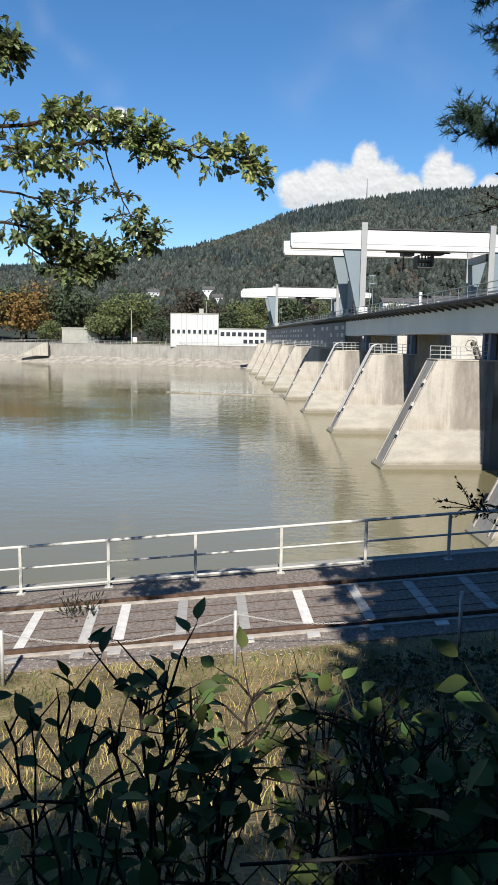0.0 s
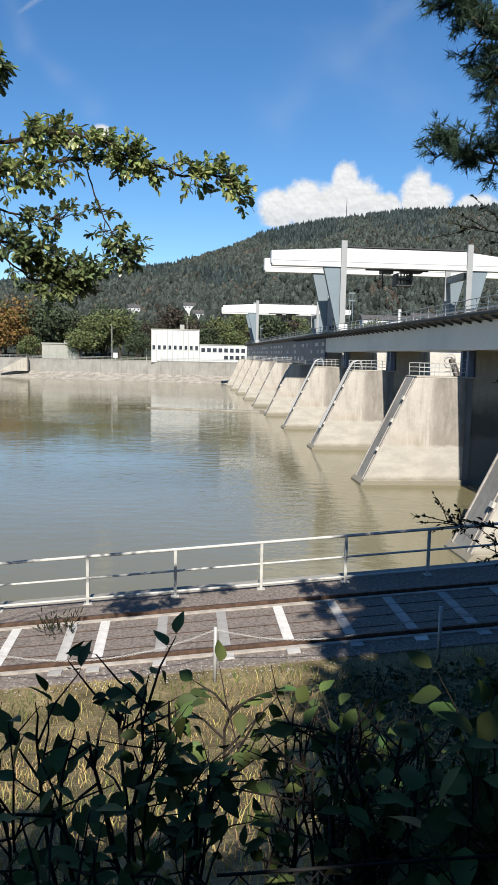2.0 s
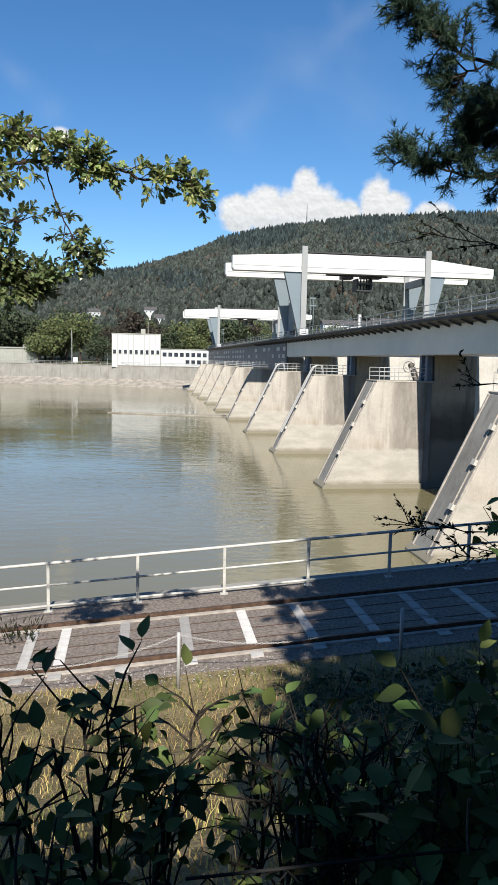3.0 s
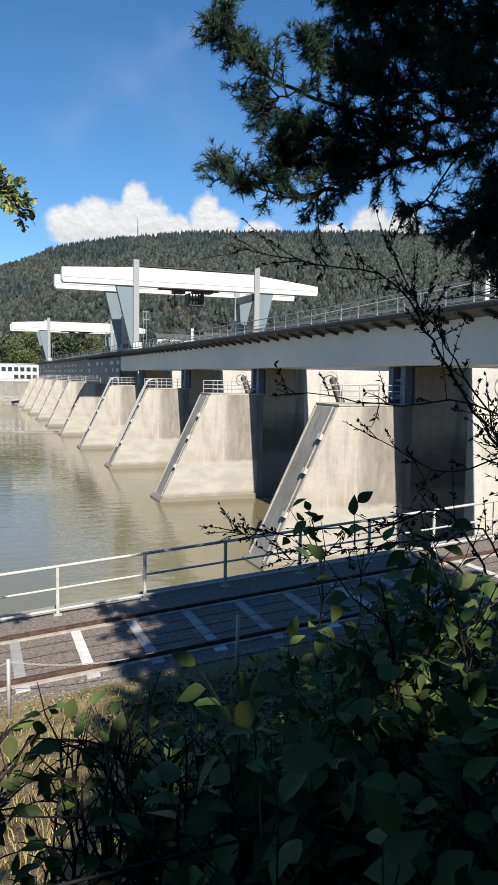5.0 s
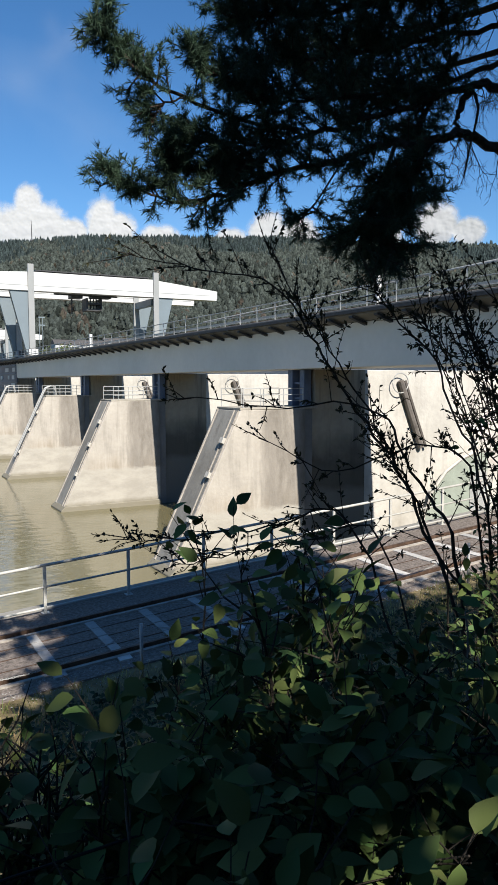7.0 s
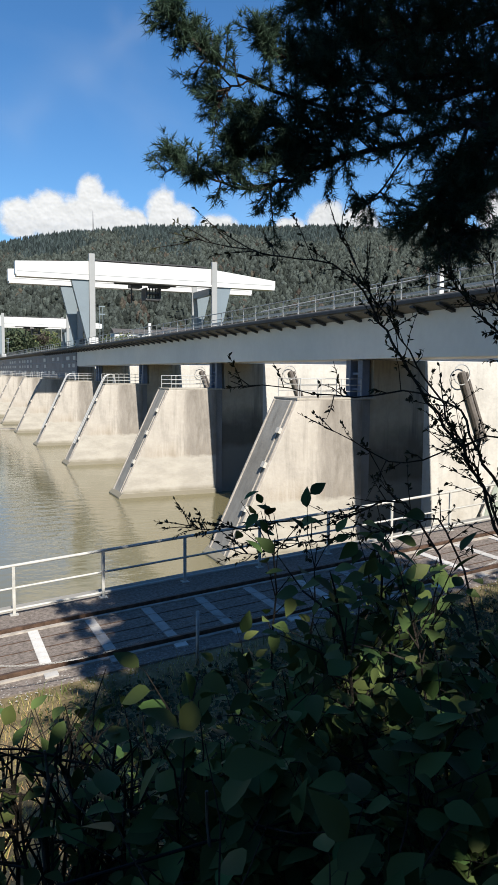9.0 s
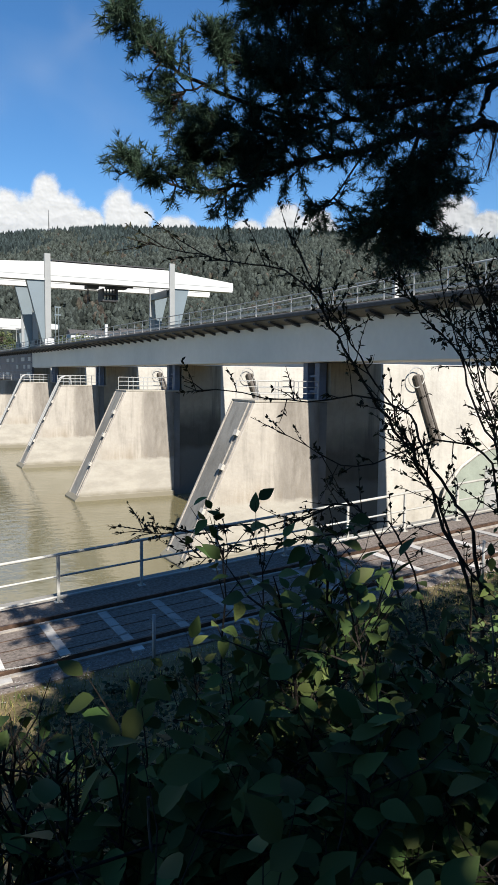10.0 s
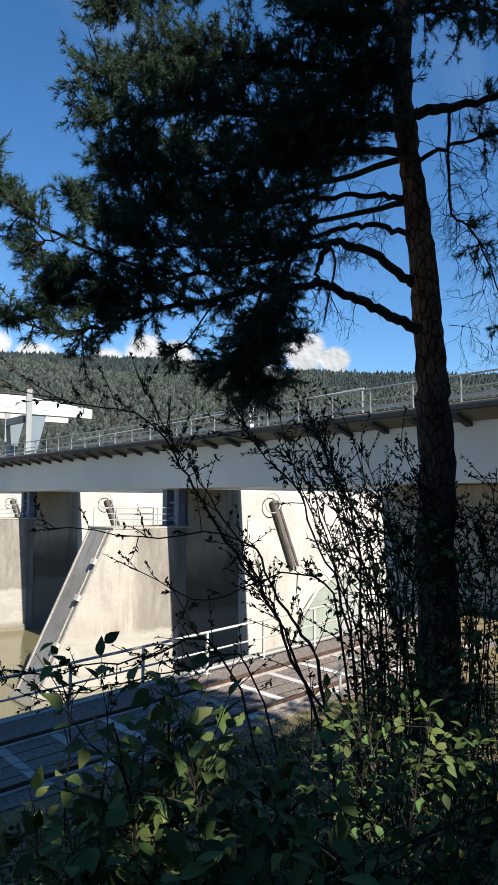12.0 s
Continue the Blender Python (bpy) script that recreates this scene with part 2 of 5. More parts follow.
co, sep, vo = n.new("ShaderNodeTexCoord"), n.new("ShaderNodeSeparateXYZ"), n.new("ShaderNodeTexVoronoi")
l.new(co.outputs["Object"], sep.inputs["Vector"])
src = stain_layer(src, "Z", 12.6, 11.4, 1.6, (2.0, 2.0, 1.2), 1.2, (0.045, 0.038, 0.032, 1), 0.92)
# plates of bark with dark cracks
mp = n.new("ShaderNodeMapping")
mp.inputs["Scale"].default_value = (1, 1, 0.45)
l.new(co.outputs["Object"], mp.inputs["Vector"])
vo.feature = 'DISTANCE_TO_EDGE'
vo.inputs["Scale"].default_value = 11
l.new(mp.outputs["Vector"], vo.inputs["Vector"])
mr, mx = n.new("ShaderNodeMapRange"), n.new("ShaderNodeMixRGB")
mr.inputs["From Max"].default_value, mr.inputs["To Min"].default_value = 0.12, 0.25
l.new(vo.outputs["Distance"], mr.inputs["Value"])
mx.blend_type = 'MULTIPLY'
mx.inputs["Fac"].default_value = 1.0
l.new(src, mx.inputs["Color1"])
l.new(mr.outputs["Result"], mx.inputs["Color2"])
l.new(mx.outputs["Color"], b.inputs["Base Color"])
bp = n.new("ShaderNodeBump")
bp.inputs["Strength"].default_value, bp.inputs["Distance"].default_value = 0.8, 0.03
l.new(mr.outputs["Result"], bp.inputs["Height"])
l.new(b.inputs["Normal"].links[0].from_socket, bp.inputs["Normal"])
l.new(bp.outputs["Normal"], b.inputs["Normal"])
BARK = mat("grey_brown_bark", (0.071, 0.054, 0.042), 0.95, var=0.45, scale=14, bump=0.8, spec=0.1)
TWIG = mat("dark_twig_bark", (0.037, 0.031, 0.025), 0.9, var=0.45, scale=22, bump=0.4, spec=0.15)
PALE_TWIG = mat("dry_pale_twig", (0.124, 0.112, 0.100), 0.9, var=0.3, scale=22, bump=0.3, spec=0.1)
NEEDLE = leaf_mat("pine_needles", (0.045, 0.076, 0.049), 0.3, 0.03, 0.6, 0.15)
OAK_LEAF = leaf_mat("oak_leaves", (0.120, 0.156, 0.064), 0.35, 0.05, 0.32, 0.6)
# lighter copy of the oak leaves, sunlight put into the colour
OAK_LEAF_SUNLIT = leaf_mat("sunlit_oak_leaves", (0.257, 0.314, 0.114), 0.45, 0.05, 0.34, 0.6)
# far darker than the bush leaves: slope shade put into the colour
IVY_LEAF = leaf_mat("shade_darkened_ivy_leaves", (0.025, 0.042, 0.020), 0.15, 0.05, 0.6, 0.1)
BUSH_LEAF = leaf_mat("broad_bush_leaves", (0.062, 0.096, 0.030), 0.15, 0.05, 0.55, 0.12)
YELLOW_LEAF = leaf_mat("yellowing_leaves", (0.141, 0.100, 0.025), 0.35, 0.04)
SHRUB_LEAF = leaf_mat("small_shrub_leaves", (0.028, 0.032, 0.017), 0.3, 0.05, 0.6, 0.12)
DRY_GRASS = leaf_mat("dry_grass_blades", (0.399, 0.323, 0.123), 0.35, 0.05, 0.7)
GREEN_GRASS = leaf_mat("green_grass_blades", (0.108, 0.131, 0.036), 0.3, 0.04, 0.7)
SOIL = mat("slope_soil", (0.183, 0.145, 0.079), 1.0, var=0.45, scale=1.6, bump=0.8, bump_scale=14, spec=0.1)
HILL = mat("forest_floor", (0.046, 0.054, 0.044), 1.0, var=0.4, scale=0.02, bump=0.3, spec=0.05)
def forest_mat(name, base):
    """Far woods: noise paints dark gaps and lit tufts into each crown."""
    m = leaf_mat(name, base, 0.0, 0.03, 1.0, 0.0)
    n, l = m.node_tree.nodes, m.node_tree.links
    b = n["Principled BSDF"]
    src = b.inputs["Base Color"].links[0].from_socket
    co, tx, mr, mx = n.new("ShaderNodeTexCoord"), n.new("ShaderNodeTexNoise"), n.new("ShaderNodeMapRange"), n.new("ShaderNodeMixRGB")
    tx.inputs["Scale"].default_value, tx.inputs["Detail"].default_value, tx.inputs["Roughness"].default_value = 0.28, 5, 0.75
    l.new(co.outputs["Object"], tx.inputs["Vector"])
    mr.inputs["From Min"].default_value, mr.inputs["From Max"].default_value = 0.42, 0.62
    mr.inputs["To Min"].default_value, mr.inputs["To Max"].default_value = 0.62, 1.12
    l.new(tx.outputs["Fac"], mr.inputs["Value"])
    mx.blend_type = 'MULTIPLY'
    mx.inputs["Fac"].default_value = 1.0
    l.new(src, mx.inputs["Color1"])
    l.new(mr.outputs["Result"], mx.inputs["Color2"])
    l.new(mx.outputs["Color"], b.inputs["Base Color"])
    bp = n.new("ShaderNodeBump")
    bp.inputs["Strength"].default_value, bp.inputs["Distance"].default_value = 1.0, 2.0
    l.new(tx.outputs["Fac"], bp.inputs["Height"])
    l.new(bp.outputs["Normal"], b.inputs["Normal"])
    return m


BANK_STONE = mat("bank_stone", (0.274, 0.249, 0.212), 0.95, var=0.3, scale=0.5, bump=0.6, spec=0.1)
# conifer and mixed greens greyed towards blue, haze put into the colour
CONIFER = forest_mat("hazy_conifer_forest", (0.036, 0.048, 0.048))
FOREST = forest_mat("hazy_mixed_forest", (0.051, 0.060, 0.053))
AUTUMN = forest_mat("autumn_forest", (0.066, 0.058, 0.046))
GREEN_TREE = leaf_mat("green_tree_leaves", (0.087, 0.108, 0.042), 0.15, 0.05, 0.8)
DARK_TREE = leaf_mat("dark_tree_leaves", (0.042, 0.058, 0.030), 0.15, 0.04, 0.8)
GOLD_TREE = leaf_mat("golden_tree_leaves", (0.145, 0.095, 0.028), 0.15, 0.04, 0.8)
MEADOW = mat("meadow_grass", (0.091, 0.100, 0.042), 1.0, var=0.4, scale=0.05, bump=0.2, spec=0.05)
# clouds: ragged, thin at the rim, their light and grey shade painted by a ramp
CLOUD = bpy.data.materials.new("white_cloud")
CLOUD.use_nodes = True
n, l = CLOUD.node_tree.nodes, CLOUD.node_tree.links
b, o = n["Principled BSDF"], n["Material Output"]
b.inputs["Roughness"].default_value, b.inputs["Specular IOR Level"].default_value = 1.0, 0.0
at = n.new("ShaderNodeAttribute")
at.attribute_name = "puff_fill"
cm, tp, mxs, cr2 = n.new("ShaderNodeMapRange"), n.new("ShaderNodeBsdfTransparent"), n.new("ShaderNodeMixShader"), n.new("ShaderNodeValToRGB")
cm.interpolation_type = 'SMOOTHSTEP'
cm.inputs["From Min"].default_value, cm.inputs["From Max"].default_value, cm.inputs["To Max"].default_value = 0.0, 0.42, 0.95
l.new(at.outputs["Fac"], cm.inputs["Value"])
lt = n.new("ShaderNodeAttribute")
lt.attribute_name = "puff_light"
cr2.color_ramp.elements[0].color, cr2.color_ramp.elements[1].color = (0.225, 0.24, 0.265, 1), (0.37, 0.368, 0.368, 1)
l.new(lt.outputs["Fac"], cr2.inputs["Fac"])
l.new(cr2.outputs["Color"], b.inputs["Base Color"])
l.new(cm.outputs["Result"], mxs.inputs["Fac"])
l.new(tp.outputs["BSDF"], mxs.inputs[1])
l.new(b.outputs["BSDF"], mxs.inputs[2])
l.new(mxs.outputs["Shader"], o.inputs["Surface"])

# river water: silty, with small ripples
WATER = bpy.data.materials.new("silty_river_water")
WATER.use_nodes = True
n, l = WATER.node_tree.nodes, WATER.node_tree.links
b = n["Principled BSDF"]
b.inputs["Roughness"].default_value, b.inputs["IOR"].default_value = 0.045, 1.33
co = n.new("ShaderNodeTexCoord")
mp = n.new("ShaderNodeMapping")
mp.inputs["Scale"].default_value = (0.55, 1.0, 1.0)
l.new(co.outputs["Object"], mp.inputs["Vector"])
silt = n.new("ShaderNodeTexNoise")
silt.inputs["Scale"].default_value, silt.inputs["Detail"].default_value = 0.035, 5
l.new(mp.outputs["Vector"], silt.inputs["Vector"])
sr = n.new("ShaderNodeValToRGB")
sr.color_ramp.elements[0].position, sr.color_ramp.elements[1].position = 0.35, 0.68
sr.color_ramp.elements[0].color, sr.color_ramp.elements[1].color = (0.13, 0.113, 0.058, 1), (0.165, 0.147, 0.087, 1)
l.new(silt.outputs["Fac"], sr.inputs["Fac"])
l.new(sr.outputs["Color"], b.inputs["Base Color"])
w1, w2, calm = n.new("ShaderNodeTexNoise"), n.new("ShaderNodeTexNoise"), n.new("ShaderNodeTexNoise")
w1.inputs["Scale"].default_value, w1.inputs["Detail"].default_value = 1.1, 4
w2.inputs["Scale"].default_value, w2.inputs["Detail"].default_value = 0.16, 3
calm.inputs["Scale"].default_value, calm.inputs["Detail"].default_value = 0.03, 3
for tex in (w1, w2, calm):
    l.new(mp.outputs["Vector"], tex.inputs["Vector"])
cm = n.new("ShaderNodeMapRange")
cm.inputs["From Min"].default_value, cm.inputs["From Max"].default_value, cm.inputs["To Min"].default_value = 0.40, 0.64, 0.28
l.new(calm.outputs["Fac"], cm.inputs["Value"])
ml = n.new("ShaderNodeMath")
ml.operation = 'MULTIPLY'
l.new(w1.outputs["Fac"], ml.inputs[0])
l.new(cm.outputs["Result"], ml.inputs[1])
b1, b2 = n.new("ShaderNodeBump"), n.new("ShaderNodeBump")
b1.inputs["Strength"].default_value, b1.inputs["Distance"].default_value = 0.62, 0.08
b2.inputs["Strength"].default_value, b2.inputs["Distance"].default_value = 0.18, 0.16
l.new(ml.outputs[0], b1.inputs["Height"])
l.new(w2.outputs["Fac"], b2.inputs["Height"])
l.new(b2.outputs["Normal"], b1.inputs["Normal"])
l.new(b1.outputs["Normal"], b.inputs["Normal"])


# ---- mesh helpers ----
class Shape:
    """Collects faces of one mesh."""

    def __init__(self):
        self.v, self.f = [], []

    def add(self, verts, faces):
        k = len(self.v)
        self.v += [tuple(p) for p in verts]
        self.f += [tuple(k + i for i in q) for q in faces]
        return self

    def box(self, x0, x1, y0, y1, z0, z1):
        return self.add([(x, y, z) for z in (z0, z1) for x, y in ((x0, y0), (x1, y0), (x1, y1), (x0, y1))],
                        [(3, 2, 1, 0), (4, 5, 6, 7), (0, 1, 5, 4), (1, 2, 6, 5), (2, 3, 7, 6), (3, 0, 4, 7)])

    def prism(self, poly, a, b, axis=1):
        """A polygon of (u, w) swept from a to b along an axis; 1: u is x and w is z; 0: u is y and w is z; 2: u is x and w is y."""
        def put(u, w, s):
            return ((s, u, w), (u, s, w), (u, w, s))[axis]
        k = len(poly)
        verts = [put(u, w, a) for u, w in poly] + [put(u, w, b) for u, w in poly]
        faces = [tuple(range(k))[::-1], tuple(range(k, 2 * k))] + [(i, (i + 1) % k, k + (i + 1) % k, k + i) for i in range(k)]
        return self.add(verts, faces)

    def tube(self, pts, radii, sides=6, cap=True):
        """A tapering round bar along points."""
        pts = [Vector(p) for p in pts]
        if not hasattr(radii, "__len__"):
            radii = [radii] * len(pts)
        k = len(self.v)
        for i, p in enumerate(pts):
            d = (pts[min(i + 1, len(pts) - 1)] - pts[max(i - 1, 0)]).normalized()
            u = d.cross(Vector((0, 0, 1)) if abs(d.z) < 0.95 else Vector((1, 0, 0))).normalized()
            w = d.cross(u)
            for s in range(sides):
                a = 2 * math.pi * s / sides
                self.v.append(tuple(p + (u * math.cos(a) + w * math.sin(a)) * radii[i]))
        for i in range(len(pts) - 1):
            for s in range(sides):
                t = (s + 1) % sides
                self.f.append((k + i * sides + s, k + i * sides + t, k + (i + 1) * sides + t, k + (i + 1) * sides + s))
        if cap:
            self.f.append(tuple(k + s for s in range(sides))[::-1])
            self.f.append(tuple(k + (len(pts) - 1) * sides + s for s in range(sides)))
        return self

    def leaf(self, p, d, up, length, width, fold=0.25):
        """A pointed leaf of four faces along d, folded at its rib."""
        d, up = d.normalized(), up.normalized()
        s = d.cross(up)
        if s.length < 1e-3:
            s = d.cross(Vector((1, 0, 0)))
        s.normalize()
        nrm = s.cross(d)
        prof = [(0.0, 0.03), (0.15, 0.34), (0.34, 0.5), (0.55, 0.44), (0.62, 0.38), (0.80, 0.22), (1.0, 0.0)]
        rib = [p + d * length * u - nrm * length * 0.16 * u * u for u, q in prof]
        k = len(prof)
        verts = rib + [rib[i] + s * width * q + nrm * width * q * fold * 2 for i, (u, q) in enumerate(prof)] + [rib[i] - s * width * q + nrm * width * q * fold * 2 for i, (u, q) in enumerate(prof)]
        return self.add(verts, [(i, i + 1, k + i + 1, k + i) for i in range(k - 1)] + [(i + 1, i, 2 * k + i, 2 * k + i + 1) for i in range(k - 1)])

    def data(self, name, material, smooth=False):
        me = bpy.data.meshes.new(name)
        me.from_pydata(self.v, [], self.f)
        me.materials.append(material)
        if smooth:
            me.shade_smooth()
        me.update()
        return me


def thing(name, label, category, group="", kind="", at=(0, 0, 0)):
    e = new(name)
    e.location = at
    return tagged(e, label, category, group, kind)


def part(name, shape, material, parent=None, label="", smooth=False, bevel=0.0):
    me = shape if isinstance(shape, bpy.types.Mesh) else shape.data(name, material, smooth)
    ob = new(name, me)
    ob.parent = parent
    if label:
        ob["label"] = label
    if bevel:
        mod = ob.modifiers.new("bevel", 'BEVEL')
        mod.width, mod.segments, mod.limit_method = bevel, 2, 'ANGLE'
    return ob


def solo(name, shape, material, label, category, group="", kind="", smooth=False, bevel=0.0):
    return tagged(part(name, shape, material, None, "", smooth, bevel), label, category, group, kind)


R = random.Random(7)


def rnd_dir(r, up=0.0):
    while True:
        v = Vector((r.uniform(-1, 1), r.uniform(-1, 1), r.uniform(-1, 1) + up))
        if 0.1 < v.length:
            return v.normalized()


# ---- the large structure ----
def road_z(x):
    return 4.83 + 0.078 * max(-40, min(x, 20))


def slope_z(x, y):
    """Height of the near bank: a paved ramp beside the river, a grassy slope up to the camera."""
    r = road_z(x)
    if y > 11.4:
        return r - 0.03
    s = min(1.0, (11.4 - y) / 9.6)
    z = r + (8.75 - r) * (s ** 1.5)
    if y < 1.0:
        z += min(3.0, (1.0 - y) * 0.22)
    return z + 0.10 * noise.noise((x * 0.5, y * 0.5, 0)) * s + 0.04 * noise.noise((x * 2, y * 2, 4)) * s


s = Shape()
xs = [-140, -90, -60, -45] + [-40 + 0.75 * i for i in range(107)] + [44, 50, 60, 80, 120]
ys = [-60, -35, -22] + [-16 + 0.7 * i for i in range(40)] + [11.6, 12, 17.0]
grid = [[(x, y, slope_z(x, y)) for x in xs] for y in ys]
w = len(xs)
s.add([p for row in grid for p in row], [(j * w + i, j * w + i + 1, (j + 1) * w + i + 1, (j + 1) * w + i) for j in range(len(ys) - 1) for i in range(w - 1)])
ground = solo("ground", s, SOIL, "dry grassy river bank sloping down to a paved ramp", "ground", kind="structure", smooth=True)

# paved ramp with a coping, and the quay wall under it
x0, x1 = -40, 19.6
s = Shape().add([(x0, 12.5, road_z(x0)), (x1, 12.5, road_z(x1)), (x1, 16.82, road_z(x1)), (x0, 16.82, road_z(x0)),
                 (x0, 12.5, road_z(x0) - 0.3), (x1, 12.5, road_z(x1) - 0.3), (x1, 16.82, road_z(x1) - 0.3), (x0, 16.82, road_z(x0) - 0.3)],
                [(0, 1, 2, 3), (7, 6, 5, 4), (0, 4, 5, 1), (1, 5, 6, 2), (2, 6, 7, 3), (3, 7, 4, 0)])
solo("road", s, ASPHALT, "sloping brownish gravelly asphalt ramp beside the river", "road", kind="structure")
s = Shape().prism([(x0, -6), (x1 + 2, -6), (x1 + 2, road_z(x1) + 0.02), (x1, road_z(x1) + 0.02), (x0, road_z(x0) + 0.02)], 16.82, 17.25, 1)
solo("quay_wall", s, CONCRETE_WALL, "concrete quay wall falling from the ramp to the river", "wall", kind="structure", bevel=0.03)

# river
s = Shape().add([(-900, 17.1, 0), (60, 17.1, 0), (60, 420, 0), (-900, 420, 0)], [(0, 1, 2, 3)])
solo("water", s, WATER, "silty green-brown river water with small ripples", "river", kind="structure")

# far bank: stone apron, wall, promenade
A, Bk = Vector((34, 258, 0)), Vector((-420, 440, 0))
along = (Bk - A).normalized()
outw = Vector((along.y, -along.x, 0))
if outw.y < 0:
    outw = -outw


def bank(u, o, z):
    p = A + along * u + outw * o
    return (p.x, p.y, z)


def bank_strip(profile, u0, u1, steps=40, wob=0.0):
    sh = Shape()
    k = len(profile)
    for i in range(steps + 1):
        u = u0 + (u1 - u0) * i / steps
        sh.v += [bank(u, o + wob * noise.noise((u * 0.2, z, 0)), z + wob * 0.5 * noise.noise((u * 0.3, z, 3))) for o, z in profile]
    sh.f += [(i * k + j, (i + 1) * k + j, (i + 1) * k + j + 1, i * k + j + 1) for i in range(steps) for j in range(k - 1)]
    return sh


solo("bank_apron", bank_strip([(-1.2, -3), (0, 0.1), (2.5, 0.9), (7.0, 2.5), (7.4, 2.5)], -20, 460, 200, 0.5), BANK_STONE, "pale stone apron along the far waterline", "embankment", kind="structure")
solo("bank_wall", bank_strip([(7.0, -2), (7.0, 2.4), (7.25, 7.3), (7.15, 7.32), (7.15, 7.6), (7.9, 7.6), (7.9, 7.0)], -20, 460, 60), CONCRETE_WALL, "stained grey concrete wall along the far bank", "wall", kind="structure")
solo("promenade", bank_strip([(7.6, 7.2), (30, 7.6), (120, 9.0)], -40, 470, 40), MEADOW, "grassy terrace behind the far bank wall", "ground", kind="structure")

# ramp beside the far wall
s = Shape().prism([(-62, 2.4), (-51, 2.4), (-51, 7.6), (-52, 7.6), (-53, 7.3)], 0, 3.2, 1)
wedge = solo("boat_stair", s, CONCRETE, "pale concrete stair wedge against the far wall", "stairs")
wedge.location = (-9, 299.0, 0)

# ---- hills ----
ELEV = [(-40, 3.4), (-14.5, 4.5), (-10.6, 4.9), (-6.5, 5.6), (-1.1, 6.3), (2.7, 7.5), (6.1, 8.8), (8.6, 9.4), (12.3, 9.95), (16.4, 10.35), (22, 10.5), (31, 10.5), (41.4, 9.75), (50, 9.35), (60, 8.8), (75, 7)]


def ridge(az):
    for (a0, e0), (a1, e1) in zip(ELEV, ELEV[1:]):
        if az <= a1:
            return e0 + (e1 - e0) * max(0, az - a0) / (a1 - a0)
    return ELEV[-1][1]


R0, R1 = 380.0, 1700.0


def hill_point(az, r):
    a = radians(az)
    s = max(0.0, min(1.0, (r - R0) / (R1 - R0)))
    top = math.tan(radians(ridge(az))) * R1
    lift = s ** 1.25 * top * (1 if s < 1 else 1)
    z = 9.0 + lift + s * (1 - s) * 70 * noise.noise((az * 0.07, r * 0.003, 1.5))
    return Vector((r * math.sin(a), r * math.cos(a), z))


s = Shape()
na, nr = 100, 36
for j in range(nr + 1):
    r = R0 + (R1 + 500 - R0) * j / nr
    for i in range(na + 1):
        p = hill_point(-42 + 120 * i / na, r)
        if r > R1:
            p.z -= (r - R1) * 0.12
        s.v.append(tuple(p))
s.f += [(j * (na + 1) + i, j * (na + 1) + i + 1, (j + 1) * (na + 1) + i + 1, (j + 1) * (na + 1) + i) for j in range(nr) for i in range(na)]
solo("hillside", s, HILL, "wooded hillside rising behind the far bank", "hill", kind="structure", smooth=True)
s = Shape().add([(-4500, -800, -4), (4500, -800, -4), (4500, 4600, -4), (-4500, 4600, -4)], [(0, 1, 2, 3)])
solo("plain", s, MEADOW, "flat green ground reaching to the horizon", "ground", kind="structure")


def forest_tree(sh, p, h, wd, r, conifer):
    """A small far tree: a rough cone or a lumpy crown."""
    k = 6
    if conifer:
        rings = [(0.0, 0.8), (0.25, 1.0), (0.55, 0.62), (0.8, 0.3)]
    else:
        rings = [(0.0, 0.45), (0.3, 1.0), (0.6, 0.95), (0.85, 0.55)]
    verts, faces = [], []
    ph = r.uniform(0, 6.28)
    for t, q in rings:
        for i in range(k):
            a = ph + 6.283 * i / k
            rr = wd * q * r.uniform(0.65, 1.15)
            verts.append((p.x + rr * math.cos(a), p.y + rr * math.sin(a), p.z + h * t + r.uniform(-0.06, 0.06) * h))
    verts.append((p.x, p.y, p.z + h))
    for j in range(3):
        faces += [(j * k + i, j * k + (i + 1) % k, (j + 1) * k + (i + 1) % k, (j + 1) * k + i) for i in range(k)]
    faces += [(3 * k + i, 3 * k + (i + 1) % k, 4 * k) for i in range(k)]
    sh.add(verts, faces)


woods = {"conifer": Shape(), "mixed": Shape(), "autumn": Shape()}
r = random.Random(3)
for i in range(34000):
    az = r.uniform(-20, 60)
    t = r.random() ** 0.55
    rad = 420 + (R1 + 25 - 420) * t
    p = hill_point(az, min(rad, R1))
    if rad > R1:
        p = hill_point(az, R1)
    zone = noise.noise((az * 0.16, rad * 0.0035, 8.0)) + 1.3 * (t - 0.82)
    con = zone > r.uniform(-0.05, 0.3)
    big = 0.55 + 0.6 * min(1, rad / 1100)
    if con:
        forest_tree(woods["conifer"], p, r.uniform(9, 17) * big, r.uniform(2.8, 4.6) * big, r, True)
    else:
        kind = "autumn" if r.random() < 0.02 + 0.16 * (noise.noise((az * 0.3, rad * 0.006, 2)) > 0.25) else "mixed"
        forest_tree(woods[kind], p, r.uniform(6.5, 12) * big, r.uniform(2.2, 4.2) * big, r, False)
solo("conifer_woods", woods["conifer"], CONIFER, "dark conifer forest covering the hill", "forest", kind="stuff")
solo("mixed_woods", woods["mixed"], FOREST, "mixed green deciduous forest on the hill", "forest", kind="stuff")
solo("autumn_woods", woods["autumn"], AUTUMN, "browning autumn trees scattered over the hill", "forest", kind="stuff")

